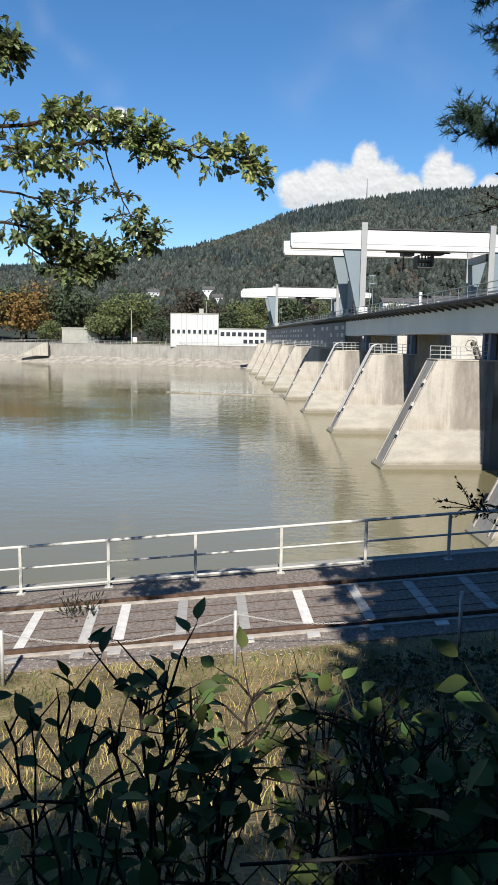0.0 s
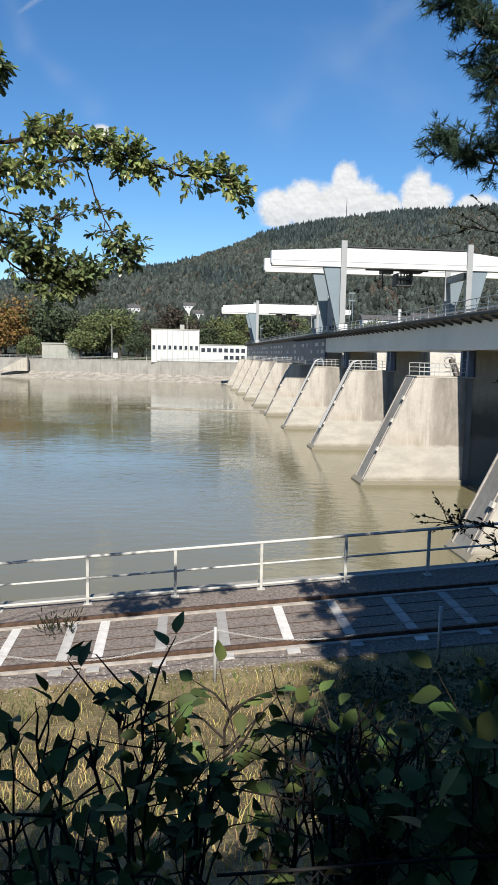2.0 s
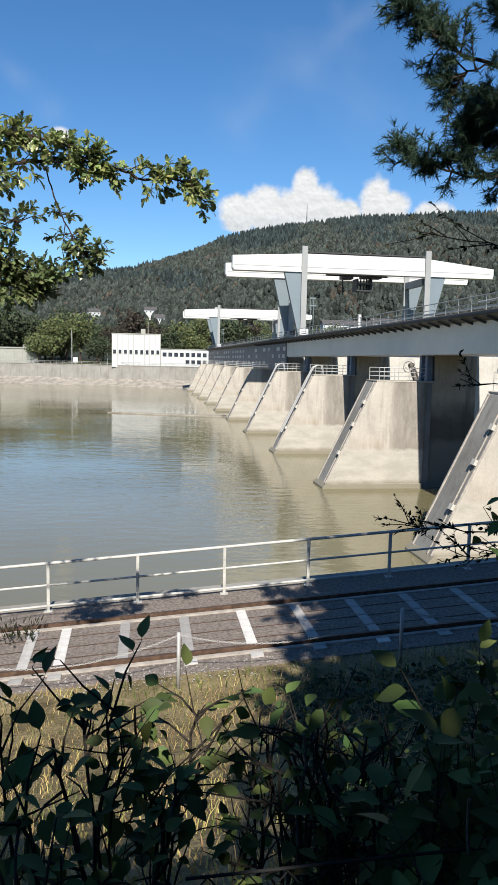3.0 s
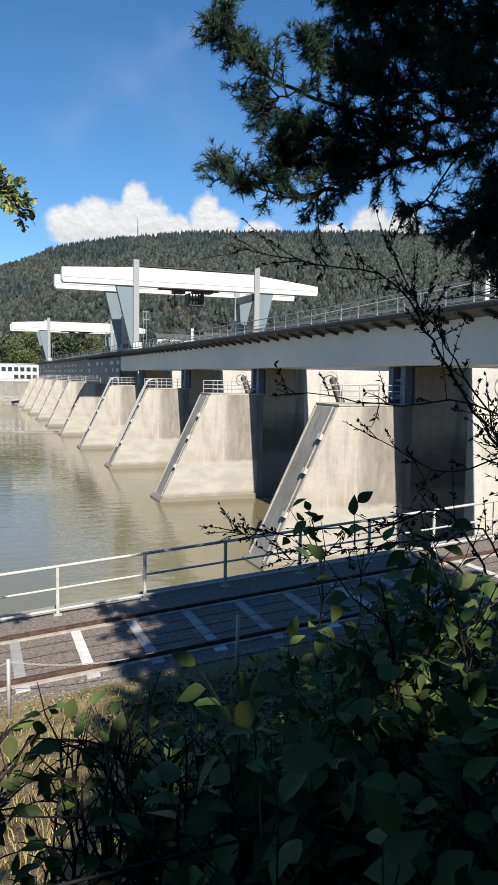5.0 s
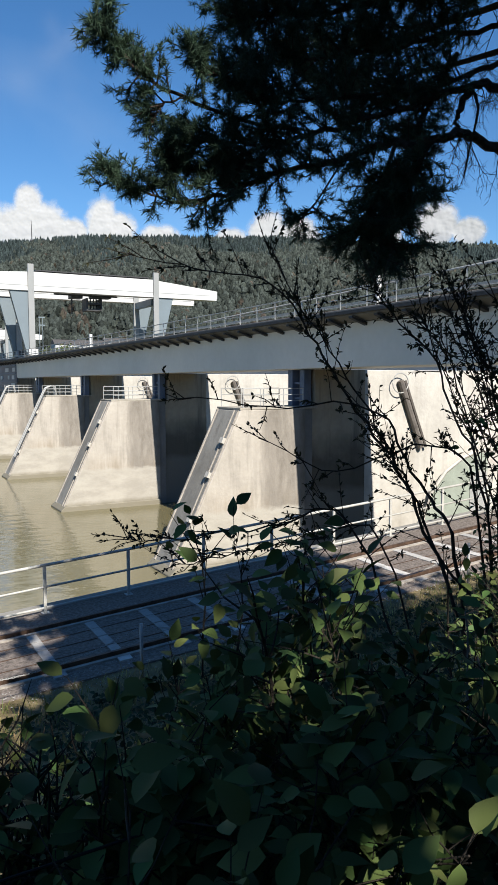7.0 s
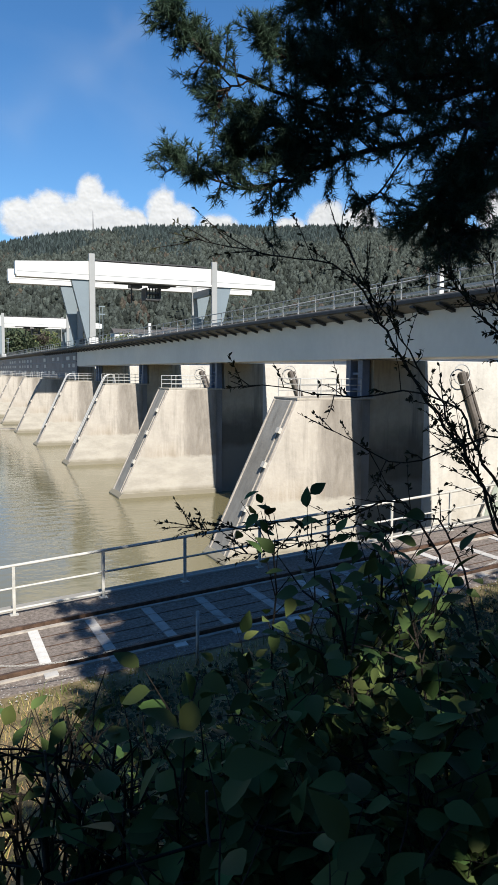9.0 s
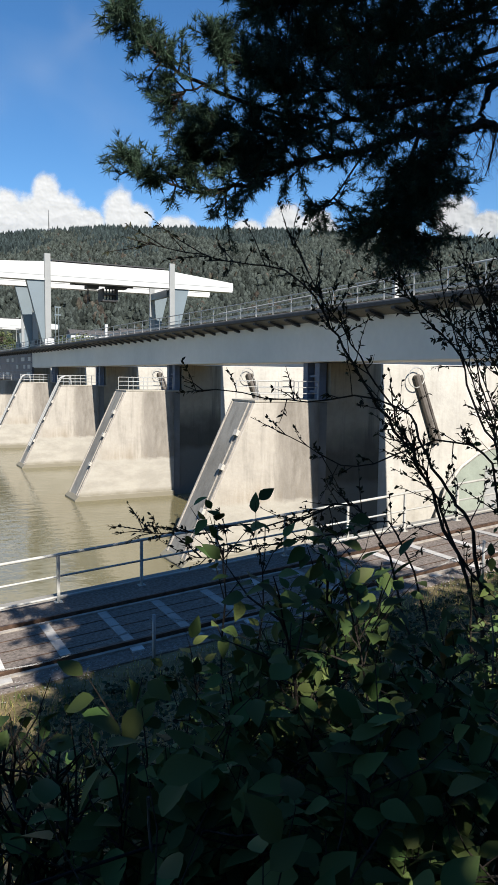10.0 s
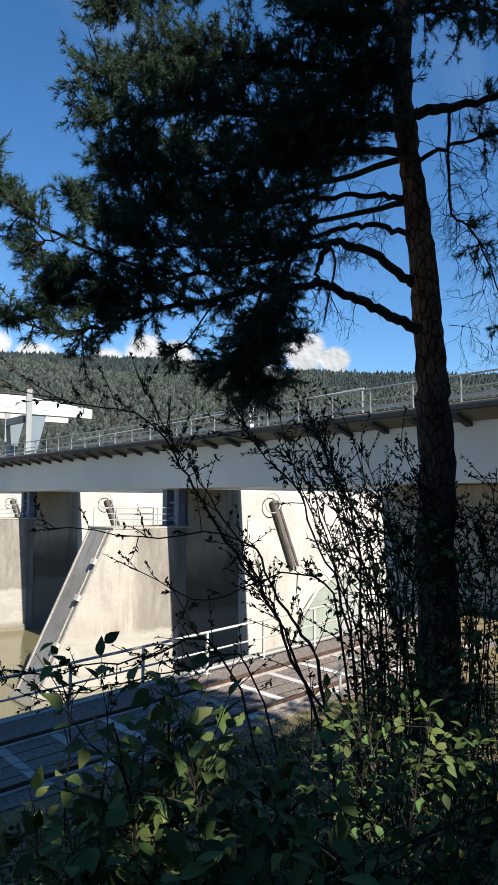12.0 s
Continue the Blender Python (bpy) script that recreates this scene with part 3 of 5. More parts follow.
# ---- clouds: heaps of rounded lumps, far behind the hill ----
def cloud(lumps, az0, az1, el0, el1, base, label, seed, dist=4300.0):
    """A bank of cumulus as one sheet; lumps: bearing, height, half width, half height."""
    step = 0.055
    na, ne = int((az1 - az0) / step), int((el1 - el0) / step)
    sh, dens, shade_tones = Shape(), [], []
    for j in range(ne + 1):
        for i in range(na + 1):
            az, el = az0 + (az1 - az0) * i / na, el0 + (el1 - el0) * j / ne
            a, e = radians(az), radians(el)
            q = Vector((az, el * 1.1, seed))
            wob = 0.55 * noise.noise(q * 0.8) + 0.35 * noise.noise(q * 1.9) + 0.18 * noise.noise(q * 4.2) + 0.08 * noise.noise(q * 9)
            d = max(1 - math.hypot((az - ca) / cw, (el - ce) / (ch if el > ce else ch * 1.2)) for ca, ce, cw, ch in lumps) + 0.30 * wob
            d -= max(0.0, base - el) * 0.8
            k = dist + 6 * wob
            sh.v.append((k * math.sin(a), k * math.cos(a), 10 + dist * math.tan(e)))
            dens.append(d)
            # shading put into the colour: offset noise, brighter upwards
            lit = 0.55 + 0.6 * (0.35 * noise.noise(q * 1.2 + Vector((0.12, -0.2, 0))) + 0.3 * noise.noise(q * 4.2 + Vector((0.06, -0.1, 0)))) + 0.28 * (el - base)
            shade_tones.append(max(0.0, min(1.0, lit)))
    sh.f += [(j * (na + 1) + i, j * (na + 1) + i + 1, (j + 1) * (na + 1) + i + 1, (j + 1) * (na + 1) + i) for j in range(ne) for i in range(na)]
    me = sh.data("cloud", CLOUD, True)
    for name, values in (("puff_fill", dens), ("puff_light", shade_tones)):
        me.attributes.new(name, 'FLOAT', 'POINT').data.foreach_set("value", values)
    ob = tagged(part("cloud", me, CLOUD), label, "cloud", "clouds over the ridge", "structure")
    ob.visible_shadow = False


cloud([(7.2, 10.9, 1.9, 1.5), (9.3, 11.2, 2.2, 1.9), (11.2, 11.2, 2.0, 1.9), (12.1, 12.3, 1.3, 2.1), (13.3, 11.4, 1.9, 1.8), (15.2, 10.9, 1.6, 1.2), (17.3, 11.6, 1.5, 2.1), (18.6, 11.2, 1.6, 1.5), (21.5, 10.6, 1.8, 1.2)], 3, 26, 8.6, 15.6, 9.6, "billowing white cumulus bank over the ridge", 3.3)
cloud([(27.0, 10.6, 1.6, 1.1), (29.8, 11.2, 2.0, 1.8), (32, 11.0, 2.0, 1.4), (38.5, 10.6, 1.8, 1.2), (42.4, 11.4, 2.0, 1.8), (44.5, 10.8, 1.6, 1.2)], 24, 50, 8.4, 15, 9.6, "white cumulus bank low over the hill", 9.1)
def wisp(lines, az0, az1, el0, el1, label, dist=4350.0):
    """Thin high cloud as a faint sheet; lines: bearing and height of both ends, width, strength."""
    step = 0.11
    na, ne = int((az1 - az0) / step), int((el1 - el0) / step)
    sh, dens = Shape(), []
    for j in range(ne + 1):
        for i in range(na + 1):
            az, el = az0 + (az1 - az0) * i / na, el0 + (el1 - el0) * j / ne
            a, e = radians(az), radians(el)
            sh.v.append((dist * math.sin(a), dist * math.cos(a), 10 + dist * math.tan(e)))
            d, p = 0.0, Vector((az, el))
            for a0, e0, a1, e1, w, k in lines:
                u, v = Vector((a0, e0)), Vector((a1, e1))
                t = max(0.0, min(1.0, (p - u).dot(v - u) / (v - u).length_squared))
                gap = (p - u.lerp(v, t)).length / (w * (0.5 + 0.8 * t))
                q = Vector((az, el, 2.0))
                d = max(d, k * math.exp(-gap * gap) * (0.8 + 0.45 * noise.noise(q * 0.45)))
            dens.append(d)
    sh.f += [(j * (na + 1) + i, j * (na + 1) + i + 1, (j + 1) * (na + 1) + i + 1, (j + 1) * (na + 1) + i) for j in range(ne) for i in range(na)]
    me = sh.data("wisp", CLOUD, True)
    me.attributes.new("puff_fill", 'FLOAT', 'POINT').data.foreach_set("value", dens)
    me.attributes.new("puff_light", 'FLOAT', 'POINT').data.foreach_set("value", [0.9] * len(dens))
    ob = tagged(part("wisp", me, CLOUD), label, "cloud", "thin clouds", "structure")
    ob.visible_shadow = False


wisp([(-11.6, 22.2, -6.8, 25.6, 0.28, 0.132), (-13.0, 24.5, -11.0, 20.5, 0.8, 0.083), (-11.0, 20.5, -6.5, 17.0, 1.1, 0.066), (16.5, 24.0, 7.0, 17.4, 2.0, 0.069), (14, 24, 17, 18.0, 2.0, 0.055), (-6, 14.0, 3, 12.6, 1.4, 0.050)], -18, 24, 11, 29, "thin white cirrus streaks high in the sky")
cloud([(-5.9, 15.5, 0.9, 0.6)], -8, -4, 14.2, 17, 15.1, "small white cloud puff in the sky", 5.2)

# radio mast on the ridge
s = Shape()
p = hill_point(12.3, R1)
for dx, dy in ((-1, -1), (1, -1), (0, 1.2)):
    s.tube([(p.x + dx, p.y + dy, p.z), (p.x, p.y, p.z + 52)], [0.5, 0.35], 5)
solo("radio_mast", s, DARK_STEEL, "thin dark radio mast on the wooded ridge", "mast")

# ---- the dam ----
PITCH, FIRST = 22.75, 36.0
DECK_END = 262.0


def railing(parent, pts, h, rails=2, post_r=0.03, rail_r=0.025, material=GALV):
    """Posts and rails along points, each its own part."""
    for p in pts:
        part("post", Shape().tube([p, (p[0], p[1], p[2] + h)], post_r, 5), material, parent)
    for k in range(rails):
        q = h * (k + 1) / rails
        part("rail", Shape().tube([(x, y, z + q) for x, y, z in pts], rail_r, 5), material, parent)


def make_pier():
    t = thing("dam_pier", "weathered concrete dam pier with a sloped nose standing in the river", "pier", "piers of the dam")
    # nose with its ramp, cut to a broader foot near the water
    poly = [(14.9, -4), (14.9, 0.25), (18.98, 8.8), (23.2, 8.8), (23.2, -4)]
    part("nose", Shape().prism(poly, 0, 2.9, 1), PIER_CONCRETE, t, "stained beige concrete nose", bevel=0.06)
    part("foot", Shape().prism([(14.6, -4), (14.6, 0.1), (14.95, 0.42), (23.15, 0.42), (23.15, -4)], -0.28, 3.15, 1), PIER_CONCRETE, t, bevel=0.05)
    # full-height body that carries the girders
    part("body", Shape().box(27.65, 47, 0.25, 2.7, -4, 11.05), CONCRETE_PALE, t, "pale concrete body under the deck", bevel=0.04)
    # darker concrete, cut to the band that the girder shades
    part("slot_wall", Shape().prism([(23.2, -4), (27.65, -4), (27.65, 11.05), (24.05, 11.05), (24.05, 8.8), (23.2, 8.8)], 0.253, 2.7, 1), SHADED_SLOT_CONCRETE, t, "stained wall of the gate slot, darkened as deck shade")
    # raised strip whose dark colour stands for the recess
    part("guide_slot", Shape().box(23.22, 23.75, 0.12, 0.25, -4, 8.78), SLAB, t, "raised dark strip for the shade of the stop-log guide slot")
    # rails and joints of the ramp
    d = Vector((4.08, 0, 8.55)).normalized()
    nrm = Vector((-d.z, 0, d.x))
    for y, wd in ((0.06, 0.12), (0.55, 0.08), (2.65, 0.12)):
        sh = Shape()
        a, b = Vector((14.95, y, 0.35)), Vector((18.95, y, 8.75))
        q = nrm * 0.09
        sh.add([a, b, b + q, a + q, a + Vector((0, wd, 0)), b + Vector((0, wd, 0)), b + q + Vector((0, wd, 0)), a + q + Vector((0, wd, 0))],
               [(0, 1, 2, 3), (7, 6, 5, 4), (3, 2, 6, 7), (0, 3, 7, 4), (1, 5, 6, 2), (0, 4, 5, 1)])
        part("ramp_rail", sh, KERB, t, "pale raised rail on the ramp")
    a, b, q = Vector((14.98, 0.2, 0.4)), Vector((18.95, 0.2, 8.72)), nrm * 0.03
    wide = Vector((0, 2.42, 0))
    part("ramp_face", Shape().add([a, b, b + q, a + q, a + wide, b + wide, b + q + wide, a + q + wide],
                                  [(0, 1, 2, 3), (7, 6, 5, 4), (3, 2, 6, 7), (0, 3, 7, 4), (1, 5, 6, 2), (0, 4, 5, 1)]), CONCRETE_WALL, t, "weathered grey face of the ramp")
    for u in (0.30, 0.58, 0.8):
        c = Vector((14.95, 0.3, 0.35)).lerp(Vector((18.95, 0.3, 8.75)), u) + nrm * 0.1
        sh = Shape().box(-0.16, 0.16, -0.2, 0.18, -0.16, 0.16)
        ob = part("bracket", sh, CONCRETE_PALE, t)
        ob.location = c
        ob.rotation_euler = (0, -math.atan2(8.55, 4.08), 0)
    # top platform
    part("coping", Shape().box(18.96, 24.04, -0.015, 2.915, 8.8, 8.92), CONCRETE, t, bevel=0.02)
    railing(t, [(19.2, 0.1, 8.92), (20.5, 0.1, 8.92), (21.8, 0.1, 8.92), (23.1, 0.1, 8.92)], 1.05, 3)
    railing(t, [(19.2, 2.8, 8.92), (20.5, 2.8, 8.92), (21.8, 2.8, 8.92), (23.1, 2.8, 8.92)], 1.05, 3)
    # blue bearing frame
    for y in (0.45, 1.75):
        part("bearing_column", Shape().box(23.4, 23.9, y, y + 0.5, 8.92, 11.05), BLUE_STEEL, t, "blue painted steel column", bevel=0.02)
    for z in (9.3, 10.2):
        part("cross_bar", Shape().box(23.55, 23.75, 0.95, 1.75, z, z + 0.13), BLUE_STEEL, t, "blue painted steel bar")
    # leaning lift arm with its wheel on the wall
    part("lift_arm", Shape().tube([(30.2, 0.02, 10.4), (31.9, 0.02, 6.2)], 0.2, 8).tube([(30.55, 0.0, 10.4), (32.3, 0.0, 6.2)], 0.09, 6), ARM_PAINT, t, "brown-grey steel arm leaning on the wall")
    ring = [(30.1 + 0.62 * math.cos(a * 0.3927), -0.1, 10.25 + 0.62 * math.sin(a * 0.3927)) for a in range(17)]
    part("arm_wheel", Shape().tube(ring, 0.035, 5, False), GALV, t, "thin galvanised wheel")
    return t


pier = make_pier()
pier.matrix_basis = pose(0, FIRST, 0)
for i in range(1, 10):
    more = copy_thing(pier, pose(0, FIRST + PITCH * i, 0))
    if i in (2, 3):
        # handrails that climb these two ramps and bend over onto the platform
        for y in (0.15, 0.75):
            part("ramp_handrail", Shape().tube([(15.5, y, 2.4), (18.75, y, 9.25), (19.05, y, 9.75), (19.5, y, 9.95), (20.0, y, 9.9), (20.1, y, 9.0)], 0.07, 6), GALV, more, "pale tubular handrail up the ramp")
# the low sill that runs out from the dam into the river
solo("river_sill", Shape().prism([(15.2, 133.2), (15.2, 135.4), (-6.0, 141.6), (-6.4, 141.2)], -2, 0.22, 2), BANK_STONE, "low pale concrete sill reaching into the river", "sill")

# green sector gate beside the first pier
t = thing("sector_gate", "green steel sector gate with a curved edge beside the pier", "gate", at=(0, FIRST - 0.25, 0))
sec = [(37.5, -3), (37.5, 5.6), (36.5, 5.6), (35.2, 5.2), (33.9, 4.4), (32.8, 3.2), (32.1, 1.6), (31.9, -3)]
part("plate", Shape().prism(sec, 0, 0.2, 1), GATE_GREEN, t, "dull green steel plate")
part("panel", Shape().box(35.9, 37.4, -0.06, 0.0, -2, 4.4), GALV, t, "pale steel panel")
part("rim", Shape().tube([(31.8, 0.0, -3), (31.95, 0.0, 1.6), (32.65, 0.0, 3.3), (33.8, 0.0, 4.55), (35.2, 0.0, 5.35), (36.5, 0.0, 5.75), (37.5, 0, 5.75)], 0.12, 6), CONCRETE_PALE, t, "pale curved rim")

# gates between the piers
for i in range(10):
    y = FIRST + PITCH * i
    s = Shape().box(36.0, 36.4, y + 2.75, y + PITCH + 0.2, -4, 6.0)
    for k in range(5):
        s.box(35.8, 36.0, y + 2.8, y + PITCH + 0.2, -0.2 + 1.4 * k, 0.0 + 1.4 * k)
    solo("weir_gate", s, DARK_STEEL, "dark steel weir gate between two piers", "gate", "gates of the dam")

# deck
deck = thing("dam_bridge", "long grey service bridge on the dam piers", "bridge")
part("girder", Shape().box(23.0, 26.9, -14, 118.0, 11.1, 13.35), DECK_GREY, deck, "smooth grey painted box girder")
part("girder", Shape().box(41.0, 44.2, -14, DECK_END, 11.1, 13.3), DECK_GREY, deck, "smooth grey painted box girder")
part("deck_slab", Shape().prism([(22.2, 13.62), (23.0, 13.36), (27.2, 13.36), (27.6, 13.62), (27.6, 13.98), (22.2, 13.98)], -14, DECK_END, 1), SLAB, deck, "weathered concrete deck edge", bevel=0.03)
part("deck_slab", Shape().box(40.4, 45.0, -14, DECK_END, 13.32, 13.85), SLAB, deck)
part("crane_rail", Shape().box(23.1, 23.25, -14, DECK_END, 13.99, 14.16), RUST, deck, "rusty crane rail")
part("cable_duct", Shape().box(22.02, 22.19, -14, DECK_END, 13.70, 13.86), DARK_STEEL, deck, "dark cable duct under the deck edge")
bracket = Shape().prism([(22.05, 13.58), (23.0, 13.30), (23.0, 13.15), (22.05, 13.48)], 0, 0.28, 1).data("deck_bracket", DARK_STEEL)
for i in range(70):
    ob = part("deck_bracket", bracket, DARK_STEEL, deck)
    ob.location = (0, 10.0 + 2.0 * i, 0)
post = Shape().tube([(0, 0, 0), (0, 0, 1.0)], 0.035, 5).data("post", GALV)
for i in range(120):
    ob = part("post", post, GALV, deck)
    ob.location = (22.35, -6 + 2.2 * i, 13.98)
for z, q in ((14.5, 0.028), (14.98, 0.04)):
    part("rail", Shape().tube([(22.35, -14, z), (22.35, DECK_END, z)], q, 5), GALV, deck)
part("guard_rail", Shape().box(22.48, 22.55, -14, DECK_END, 14.20, 14.30), GALV, deck, "pale steel guard rail")
for i in range(60):
    ob = part("post", post, GALV, deck)
    ob.location = (27.45, -6 + 4.4 * i, 13.98)
for z in (14.5, 15.0):
    part("rail", Shape().tube([(27.45, -14, z), (27.45, DECK_END, z)], 0.035, 5), GALV, deck)
# the raised handrail that climbs beside the tracks
part("high_rail", Shape().tube([(24.2, 52, 14.9), (24.2, 34, 15.2), (24.2, 22.5, 15.42)], 0.05, 5), GALV, deck, "pale high handrail")
for y, h in ((22.6, 1.43), (30, 1.3), (38, 1.16), (46, 1.02)):
    part("post", Shape().tube([(24.2, y, 13.98), (24.2, y, 13.98 + h)], 0.04, 5), GALV, deck)
solo("marker_post", Shape().box(22.75, 23.0, 28.9, 29.1, 13.98, 15.45), WHITE_PAINT, "white rectangular marker post on the bridge deck", "post", bevel=0.02)
solo("marker_post", Shape().box(22.6, 22.9, 77.0, 77.3, 13.98, 15.4), WHITE_PAINT, "white marker post on the bridge deck", "post", bevel=0.02)
# abutment on the near bank
solo("abutment", Shape().box(24.5, 47, -16, 21.0, -3, 11.08), CONCRETE, "pale concrete abutment under the bridge end", "abutment", kind="structure", bevel=0.05)
# lamp post
t = thing("lamp_post", "slender pale steel lamp post beside the bridge", "lamp post")
part("pole", Shape().tube([(19.8, 15.3, road_z(19.8)), (19.8, 15.3, 15.6)], [0.11, 0.08], 10), GALV, t)
part("arm", Shape().tube([(19.8, 15.3, 15.6), (20.3, 15.9, 15.9), (20.9, 16.6, 15.95)], 0.05, 8), GALV, t)
part("lamp_head", Shape().box(20.75, 21.35, 16.35, 16.75, 15.87, 16.02), GALV, t, "flat grey lamp head")


def make_crane():
    t = thing("gantry_crane", "white twin-girder gantry crane with grey legs on the dam", "crane", "gantry cranes on the dam")
    for y in (0.0, 9.0):
        poly = [(12.75, 23.55), (52.6, 23.55), (52.6, 24.75), (41.5, 25.95), (23.4, 25.95), (12.75, 25.35)]
        part("beam", Shape().prism(poly, y, y + 1.3, 1), WHITE_PAINT, t, "white box girder with tapering ends", bevel=0.05)
        part("beam_flange", Shape().box(12.9, 52.4, y - 0.18, y + 1.48, 23.28, 23.55), WHITE_PAINT, t)
        part("walkway", Shape().box(24, 41, y - 0.05, y + 1.35, 26.1, 26.25), DARK_STEEL, t, "dark walkway on the girder")
        for x, s in ((23.3, -1), (42.1, 1)):
            pillar = part("post", Shape().box(x - 0.42, x + 0.42, y - 0.35, y + 0.05, 14.2, 27.0), POST_GREY, t, "pale grey steel post", bevel=0.03)
            part("leg", Shape().prism([(x, 23.3), (x + s * 2.9, 23.3), (x + s * 0.75, 14.6), (x, 14.6)], y + 0.06, y + 0.9, 1), LEG_GREY, t, "blue-grey tapering leg", bevel=0.03)
            part("bogie", Shape().box(x - 0.55, x + 0.75, y - 0.5, y + 1.3, 14.16, 15.1), WHITE_PAINT, pillar, "white wheel bogie", bevel=0.04)
    for x in (23.3, 42.1):
        part("tie", Shape().box(x - 0.3, x + 0.5, 1.3, 9.0, 22.2, 23.2), LEG_GREY, t)
        part("sill", Shape().box(x - 0.25, x + 0.45, 1.3, 9.0, 14.5, 15.2), DARK_STEEL, t)
        part("cable_tray", Shape().box(x - 0.1, x + 0.3, 1.4, 8.9, 23.0, 23.2), DARK_STEEL, t)
    part("trolley", Shape().box(29.5, 31.2, 1.6, 3.4, 22.75, 23.27).box(27.0, 36.5, 1.6, 1.9, 23.1, 23.3).box(32.6, 35.6, 1.6, 3.4, 22.95, 23.27), DARK_STEEL, t, "dark hoist trolley under the girders")
    part("hook_block", Shape().box(32.0, 34.2, 2.2, 4.4, 21.05, 21.3).box(31.9, 32.15, 2.1, 4.5, 21.05, 22.9).box(34.05, 34.3, 2.1, 4.5, 21.05, 22.9).box(32.0, 34.2, 2.2, 4.4, 22.0, 22.25), DARK_STEEL, t, "dark hook block")
    for y in (0.0, 9.0):
        part("seam", Shape().box(13.0, 52.0, y - 0.02, y - 0.003, 23.98, 24.05), POST_GREY, t, "thin grey seam along the girder")
    for x in (32.4, 32.9, 33.4, 33.8):
        part("hoist_rope", Shape().box(x - 0.08, x + 0.08, 3.4, 3.6, 21.4, 23.0), DARK_STEEL, t, "dark hoist rope")
    part("hook", Shape().tube([(30.2, 4, 22.95), (30.2, 4, 20.6)], 0.1, 6), DARK_STEEL, t)
    part("ladder", Shape().box(24.3, 24.36, -0.3, -0.24, 15, 19.6).box(24.75, 24.81, -0.3, -0.24, 15, 19.6).box(24.2, 25.1, -0.34, -0.2, 18.4, 18.55).box(24.2, 25.1, -0.34, -0.2, 19.5, 19.65), LEG_GREY, t, "grey ladder")
    return t


crane = make_crane()
crane.matrix_basis = pose(0, 108, 0)
copy_thing(crane, pose(0, 230, 0))

# glazed slate screen under the far bays
t = thing("glazed_screen", "dark slate wall under the far deck, its small panes drawn as white glints", "screen")
part("panel", Shape().box(22.95, 23.2, 118.05, 260, 8.95, 13.34), SLATE, t, "dark slate panel")
for k in range(4):
    part("bar", Shape().box(22.8, 22.945, 118.05, 260, 9.3 + 1.2 * k, 9.45 + 1.2 * k), BLUE_STEEL, t)
rl = random.Random(5)
# white strips of random length, painted glints instead of reflecting glass
for k in range(3):
    for i in range(28):
        if rl.random() < 0.65:
            y = 119 + 4.9 * i + rl.uniform(-0.6, 0.6)
            part("pane", Shape().box(22.84, 22.945, y, y + rl.uniform(1.2, 2.8), 9.65 + 1.2 * k, 10.25 + 1.2 * k), WHITE_PAINT, t, "white strip for a glint on a pane")


# ---- ramp furniture ----
track = thing("rail_track", "rusty rail track with pale concrete sleepers set in the ramp", "track")


def lane(y, half, lift0, lift1, material, label, name):
    sh = Shape()
    a, b = -38.0, 19.0
    v = [(x, yy, road_z(x) + z) for x in (a, b) for yy, z in ((y - half, lift0), (y + half, lift0), (y + half, lift1), (y - half, lift1))]
    sh.add(v, [(0, 3, 2, 1), (4, 5, 6, 7), (0, 1, 5, 4), (1, 2, 6, 5), (2, 3, 7, 6), (3, 0, 4, 7)])
    part(name, sh, material, track, label)


for y in (15.5, 13.2):
    lane(y, 0.035, -0.05, 0.10, RUST, "rusty steel rail", "rail")
    lane(y - 0.13, 0.05, -0.05, 0.035, KERB, "pale concrete edge beside the rail", "rail_edge")
for y in (13.75, 14.3, 14.85):
    lane(y, 0.010, -0.02, 0.012, RUST, "thin steel strip", "guide_strip")
sleeper = Shape()
sleeper.box(-0.10, 0.10, -0.98, -0.56, -0.05, 0.018).box(-0.10, 0.10, -0.53, 0.0, -0.05, 0.016).box(-0.10, 0.10, 0.03, 0.52, -0.05, 0.018).box(-0.10, 0.10, 0.55, 1.02, -0.05, 0.017)
sl = sleeper.data("sleeper", SLEEPER)
stub = Shape().box(-0.12, 0.12, -0.16, 0.08, -0.05, 0.03).data("sleeper_end", SLEEPER)
X_SLEEP = [-3.41, -2.24, -1.58, -0.40, 0.82, 2.03, 3.21, 4.43, 5.63]
X_SLEEP = [-3.41 - 1.19 * k for k in range(9, 0, -1)] + X_SLEEP + [5.63 + 1.2 * k for k in range(1, 11)]
for x in X_SLEEP:
    ob = part("sleeper", sl, SLEEPER, track)
    ob.location, ob.rotation_euler = (x, 14.32, road_z(x)), (0, -0.078, R.uniform(-0.015, 0.015))
    ob = part("sleeper_end", stub, SLEEPER, track)
    ob.location, ob.rotation_euler = (x, 12.98, road_z(x)), (0, -0.078, R.uniform(-0.05, 0.05))

rail = thing("riverside_railing", "pale painted steel railing along the river edge", "railing")
px = [-0.15 + 1.975 * k for k in range(-18, 10)]
for x in px:
    z = road_z(x)
    upright = part("post", Shape().box(x - 0.035, x + 0.035, 16.57, 16.63, z, z + 1.1), RAIL_PAINT, rail, bevel=0.008)
    part("foot_plate", Shape().box(x - 0.09, x + 0.09, 16.51, 16.69, z, z + 0.015), RAIL_PAINT, upright)
for h, q, nm in ((1.1, 0.036, "top_rail"), (0.60, 0.026, "mid_rail"), (0.12, 0.030, "bottom_rail")):
    part(nm, Shape().tube([(x, 16.6, road_z(x) + h) for x in (px[0] - 0.6, -10, 0, 10, px[-1] + 0.04)], q, 8), RAIL_PAINT, rail, smooth=True)

